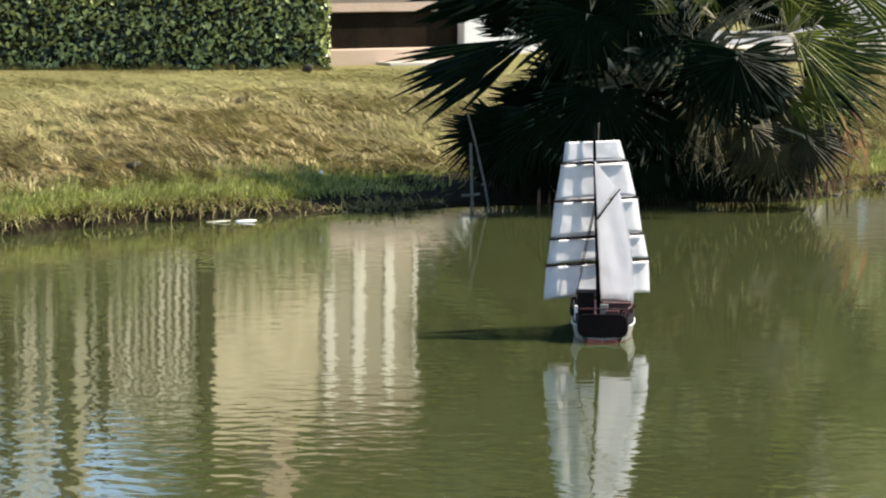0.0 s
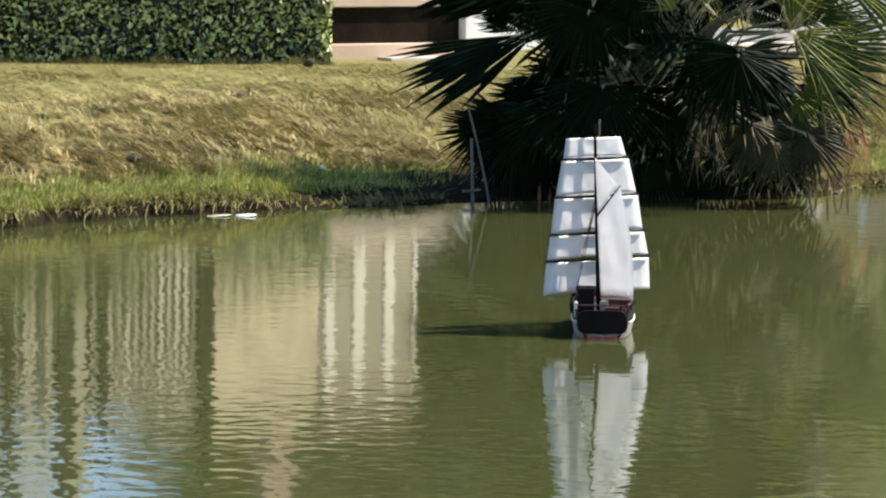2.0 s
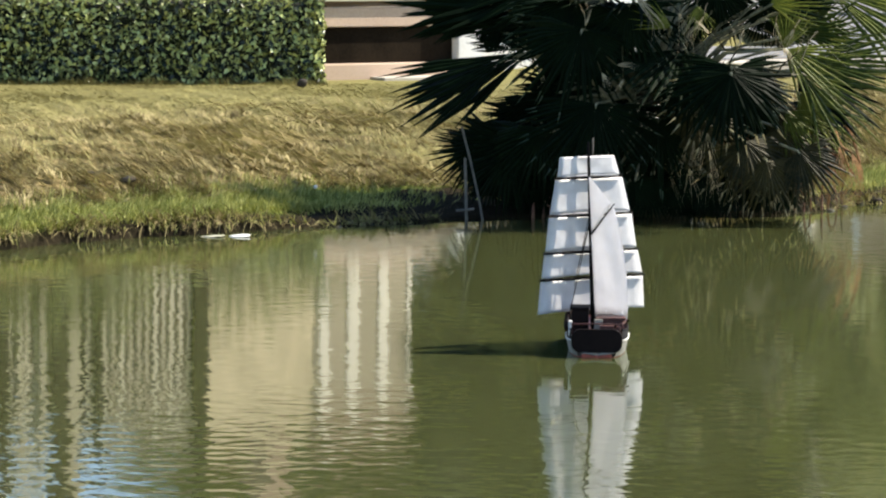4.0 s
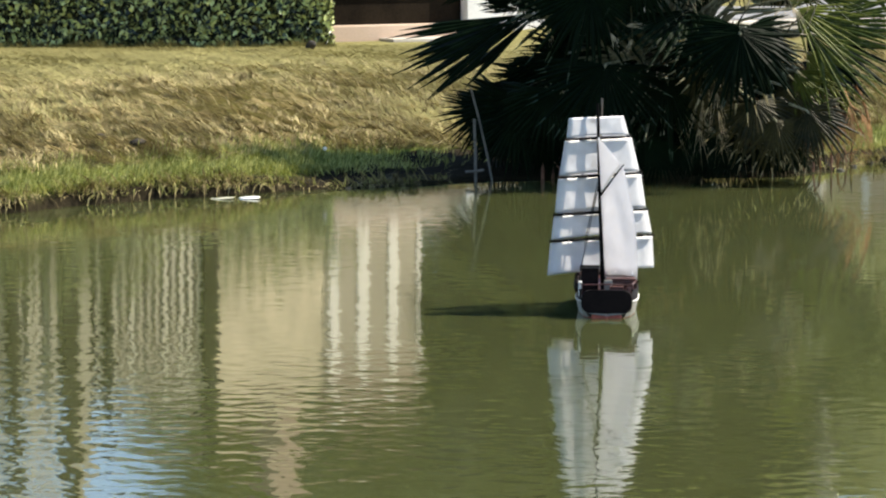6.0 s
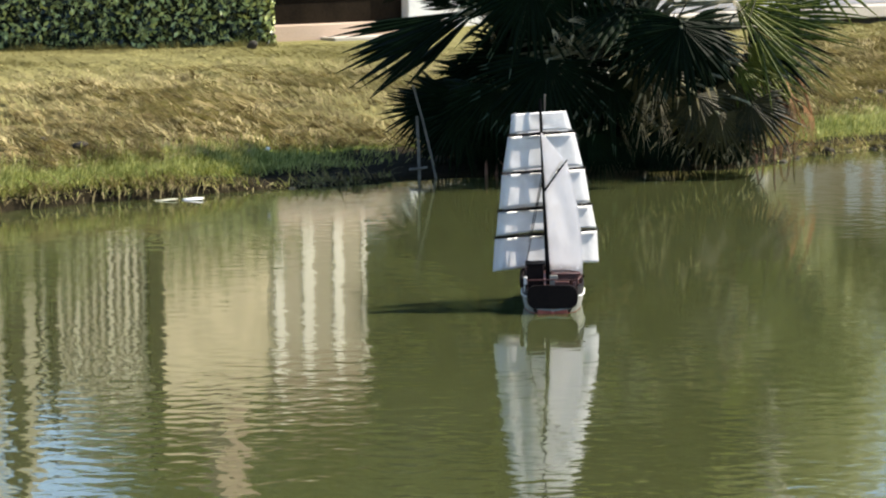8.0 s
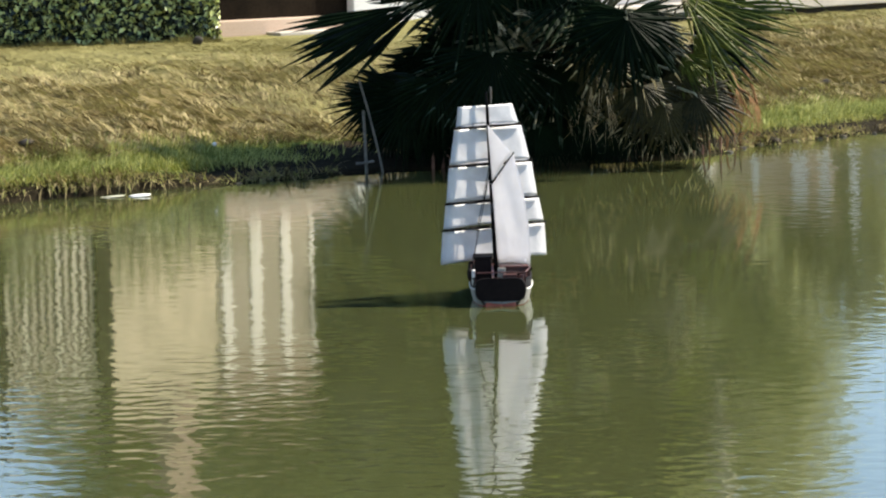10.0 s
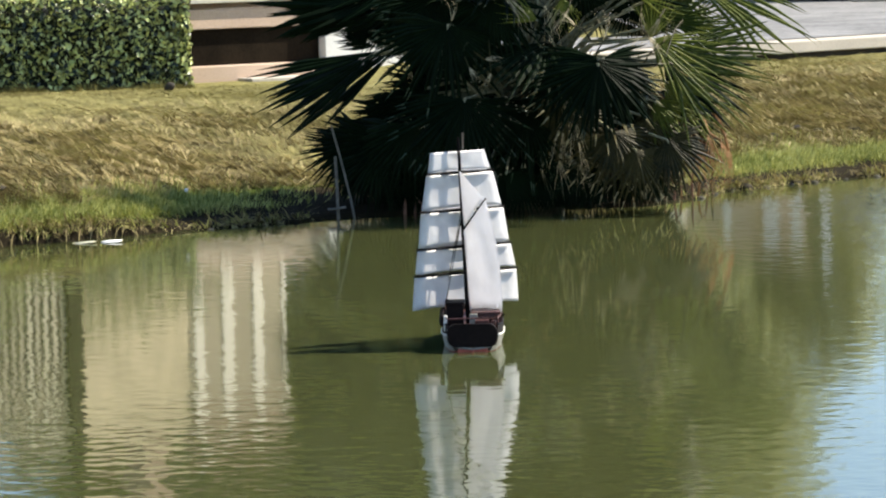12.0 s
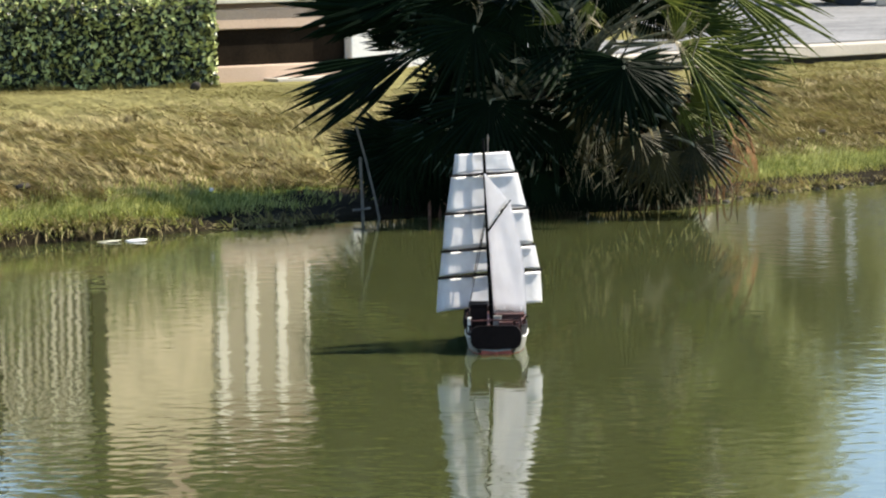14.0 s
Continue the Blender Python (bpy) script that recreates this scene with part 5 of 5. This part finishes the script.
def far_house():
    root = base("house", 13.0, 78.0, 0.6, "pale grey house across the parking lot", "house", turn=12)
    part("wall", box(-6.5, 9.0, 0.0, 6.0, -0.2, 3.6), TAN_DAPPLED, root)
    bm = bmesh.new()
    v = [bm.verts.new(q) for q in ((-7, -0.6, 3.6), (9.5, -0.6, 3.6), (9.5, 6.6, 3.6), (-7, 6.6, 3.6), (-4, 3, 5.4), (6.5, 3, 5.4))]
    for q in ((3, 2, 1, 0), (0, 1, 5, 4), (1, 2, 5), (2, 3, 4, 5), (3, 0, 4)):
        bm.faces.new([v[i] for i in q])
    part("roof", bm, ROOF_TILE, root)
    for x in (-4.5, -1.0, 3.0, 6.5):
        w = part("window", box(x - 0.7, x + 0.7, -0.03, 0.02, 0.9, 2.3), GLASS, root)
        part("frame", box(x - 0.8, x + 0.8, -0.06, -0.032, 2.3, 2.4), WHITE_PAINT, w)
        part("sill", box(x - 0.8, x + 0.8, -0.10, -0.032, 0.8, 0.9), WHITE_PAINT, w)


far_house()
def pavilion():
    root = base("pavilion", 7.75, 64.0, 0.6, "low pinkish grey pavilion with pale columns across the lot", "pavilion")
    part("wall", box(-1.2, 1.1, 0.0, 2.5, -0.2, 3.55, 0.01), PAVILION_WALL, root)
    part("roof", box(-1.35, 1.25, -0.5, 2.7, 3.554, 3.70, 0.01), CONCRETE, root, "flat beige roof slab")
    for x, w in ((0.44, 0.26), (0.88, 0.18), (-0.35, 0.12)):
        part("column", box(x - w / 2, x + w / 2, -0.42, -0.24, -0.1, 3.55, 0.01), WHITE_PAINT, root, "white column")


pavilion()
p = base("pale_post", 9.13, 63.4, 0.62, "slim pale post beside the parking lot", "post")
part("shaft", box(-0.06, 0.06, -0.06, 0.06, -0.1, 3.95, 0.008), WHITE_PAINT, p)
part("cap", box(-0.08, 0.08, -0.08, 0.08, 3.954, 4.01, 0.01), WHITE_PAINT, p)

# ---------------------------------------------------------------- small things on the bank
STAKES = (
    (((0.185, 23.12, 0.0), (0.181, 23.12, 0.2), (0.174, 23.12, 0.40)), 0.011, "grey upright stake in the muddy bank"),
    (((0.290, 23.14, 0.0), (0.266, 23.14, 0.13), (0.207, 23.14, 0.39), (0.151, 23.14, 0.60)), 0.0085, "grey leaning stick in the muddy bank"),
    (((0.12, 23.10, 0.062), (0.17, 23.09, 0.066), (0.235, 23.10, 0.075)), 0.010, "short grey stick lying on the muddy bank"),
)
for pts, thick, lab in STAKES:
    ob = part("stake", tube(pts, [thick] + [thick * 0.85] * (len(pts) - 1), 7), STAKE)
    tagged(ob, lab, "stake")


def scrap(x, y, w, d, h, mat, label):
    """A thin curled flake that floats flat."""
    bm = bmesh.new()
    bmesh.ops.create_icosphere(bm, subdivisions=3, radius=1.0)
    for v in bm.verts:
        k = 1 + 0.35 * noise.noise(v.co * 1.7 + Vector((x * 9, 0, 0)))
        v.co = Vector((v.co.x * w * k, v.co.y * d * k, v.co.z * h + 0.004 + 0.006 * v.co.x))
    ob = part("floating_scrap", bm, mat, None, "", True)
    ob.location = (x, y, 0.0)
    tagged(ob, label, "litter", "floating litter")


scrap(-1.364, 21.80, 0.072, 0.045, 0.006, PVC, "pale yellowish scrap floating by the bank")
scrap(-1.208, 21.83, 0.070, 0.06, 0.009, WHITE_PAINT, "flat white scrap floating by the bank")


# ---------------------------------------------------------------- stones, clods and roots
def lump(name, x, y, z, w, d, h, mat, label, category, group="", seed=0.0):
    bm = bmesh.new()
    bmesh.ops.create_icosphere(bm, subdivisions=2, radius=1.0)
    for v in bm.verts:
        k = 1 + 0.45 * noise.noise(v.co * 1.3 + Vector((seed * 7.1, seed * 3.3, 0)))
        v.co = Vector((v.co.x * w * k, v.co.y * d * k, v.co.z * h * k))
    ob = part(name, bm, mat, None, "", True)
    ob.matrix_basis = pose(x, y, z, 0, 0, 40 * math.sin(seed * 5))
    return tagged(ob, label, category, group)


PALE_STONE = material("pale_stone", (0.05, 0.045, 0.035), (0.15, 0.135, 0.10), 0.9, 40, 6, 0.006)
for i, (x, w) in enumerate(((2.75, 0.05), (2.90, 0.045), (3.02, 0.06), (3.16, 0.05), (3.36, 0.04), (3.55, 0.05), (3.80, 0.04), (4.05, 0.05), (2.62, 0.05), (-0.62, 0.03), (-0.42, 0.028))):
    y = float(shore(np.array(x))) - 0.01
    lump("shore_stone", x, y + 0.05 * math.sin(7 * i), 0.002, w * (0.6 + 0.2 * math.sin(5 * i)), w * 0.5, w * 0.26, PALE_STONE if i % 2 else STONE, "weathered grey stone at the edge of the pond", "stone", "shore stones", i + 0.5)
for i, (x, s, w) in enumerate(((3.55, 1.3, 0.06), (3.80, 1.5, 0.09), (3.95, 1.35, 0.06), (4.25, 1.3, 0.07), (4.55, 1.4, 0.05), (-1.96, 1.25, 0.07), (-2.35, 1.05, 0.05), (-1.42, 0.95, 0.04), (-0.95, 0.85, 0.04), (-2.2, 1.6, 0.05), (-2.7, 1.3, 0.06))):
    y = float(shore(np.array(x)) + back(np.array(x), s))
    lump("soil_clod", x, y, float(height(np.array(x), np.array(y))) + 0.005, w * 0.8, w * 0.5, w * 0.38, DARK_SOIL_SHADOW, "dark clod of earth in the dry grass", "soil clod", "clods of earth", i + 0.2)
for i in range(16):
    x, y = 2.95 + 1.5 * i / 15 + 0.05 * math.sin(5 * i), 24.75 + 0.03 * i + 0.22 * math.sin(3.7 * i)
    w = 0.035 + 0.02 * math.sin(2.3 * i)
    lump("soil_clod", x, y, float(height(np.array(x), np.array(y))) + 0.008, w, w * 0.6, w * 0.5, DARK_SOIL_SHADOW, "dark clod of earth in the dry grass", "soil clod", "clods of earth", i + 7.2)
lump("dark_stone", -1.20, 31.8, 0.45, 0.055, 0.04, 0.04, DARK_SOIL_SHADOW, "small dark stone in front of the hedge", "stone", "", 3.3)
lump("paper_scrap", -0.78, 23.0, 0.215, 0.016, 0.012, 0.012, WHITE_PAINT, "tiny white scrap on the green grass", "litter", "", 2.3)


def root_stub(x, y, z, tilt, long, thick, mat):
    ob = part("root_stub", tube([(0, 0, -0.05), (0.2 * tilt * long, -0.02, long * 0.5), (tilt * long, -0.05, long)], (thick, thick * 0.8, thick * 0.3), 6), mat)
    ob.location = (x, y, z)
    tagged(ob, "short reddish brown palm stub at the waterline", "palm stub", "palm stubs")


RED_ROOT = material("reddish_stub", (0.07, 0.026, 0.018), (0.26, 0.13, 0.09), 0.8, 40, 6, 0.002, each=0.8)
for i in range(4):
    x = 0.62 + 0.06 * i + 0.02 * math.sin(i * 3)
    root_stub(x, float(shore(np.array(x))) + 0.02, 0.02, 0.5 * math.sin(i * 2.1), 0.09 + 0.05 * math.sin(i * 1.7) ** 2, 0.012, RED_ROOT)
for i in range(7):
    x = 2.36 + 0.065 * i + 0.02 * math.sin(i * 3)
    root_stub(x, float(shore(np.array(x))) + 0.05, 0.05, 0.6 * math.sin(i * 2.1), 0.08 + 0.08 * math.sin(i * 1.7) ** 2, 0.009, RED_ROOT if i % 2 else PALM_DEAD)
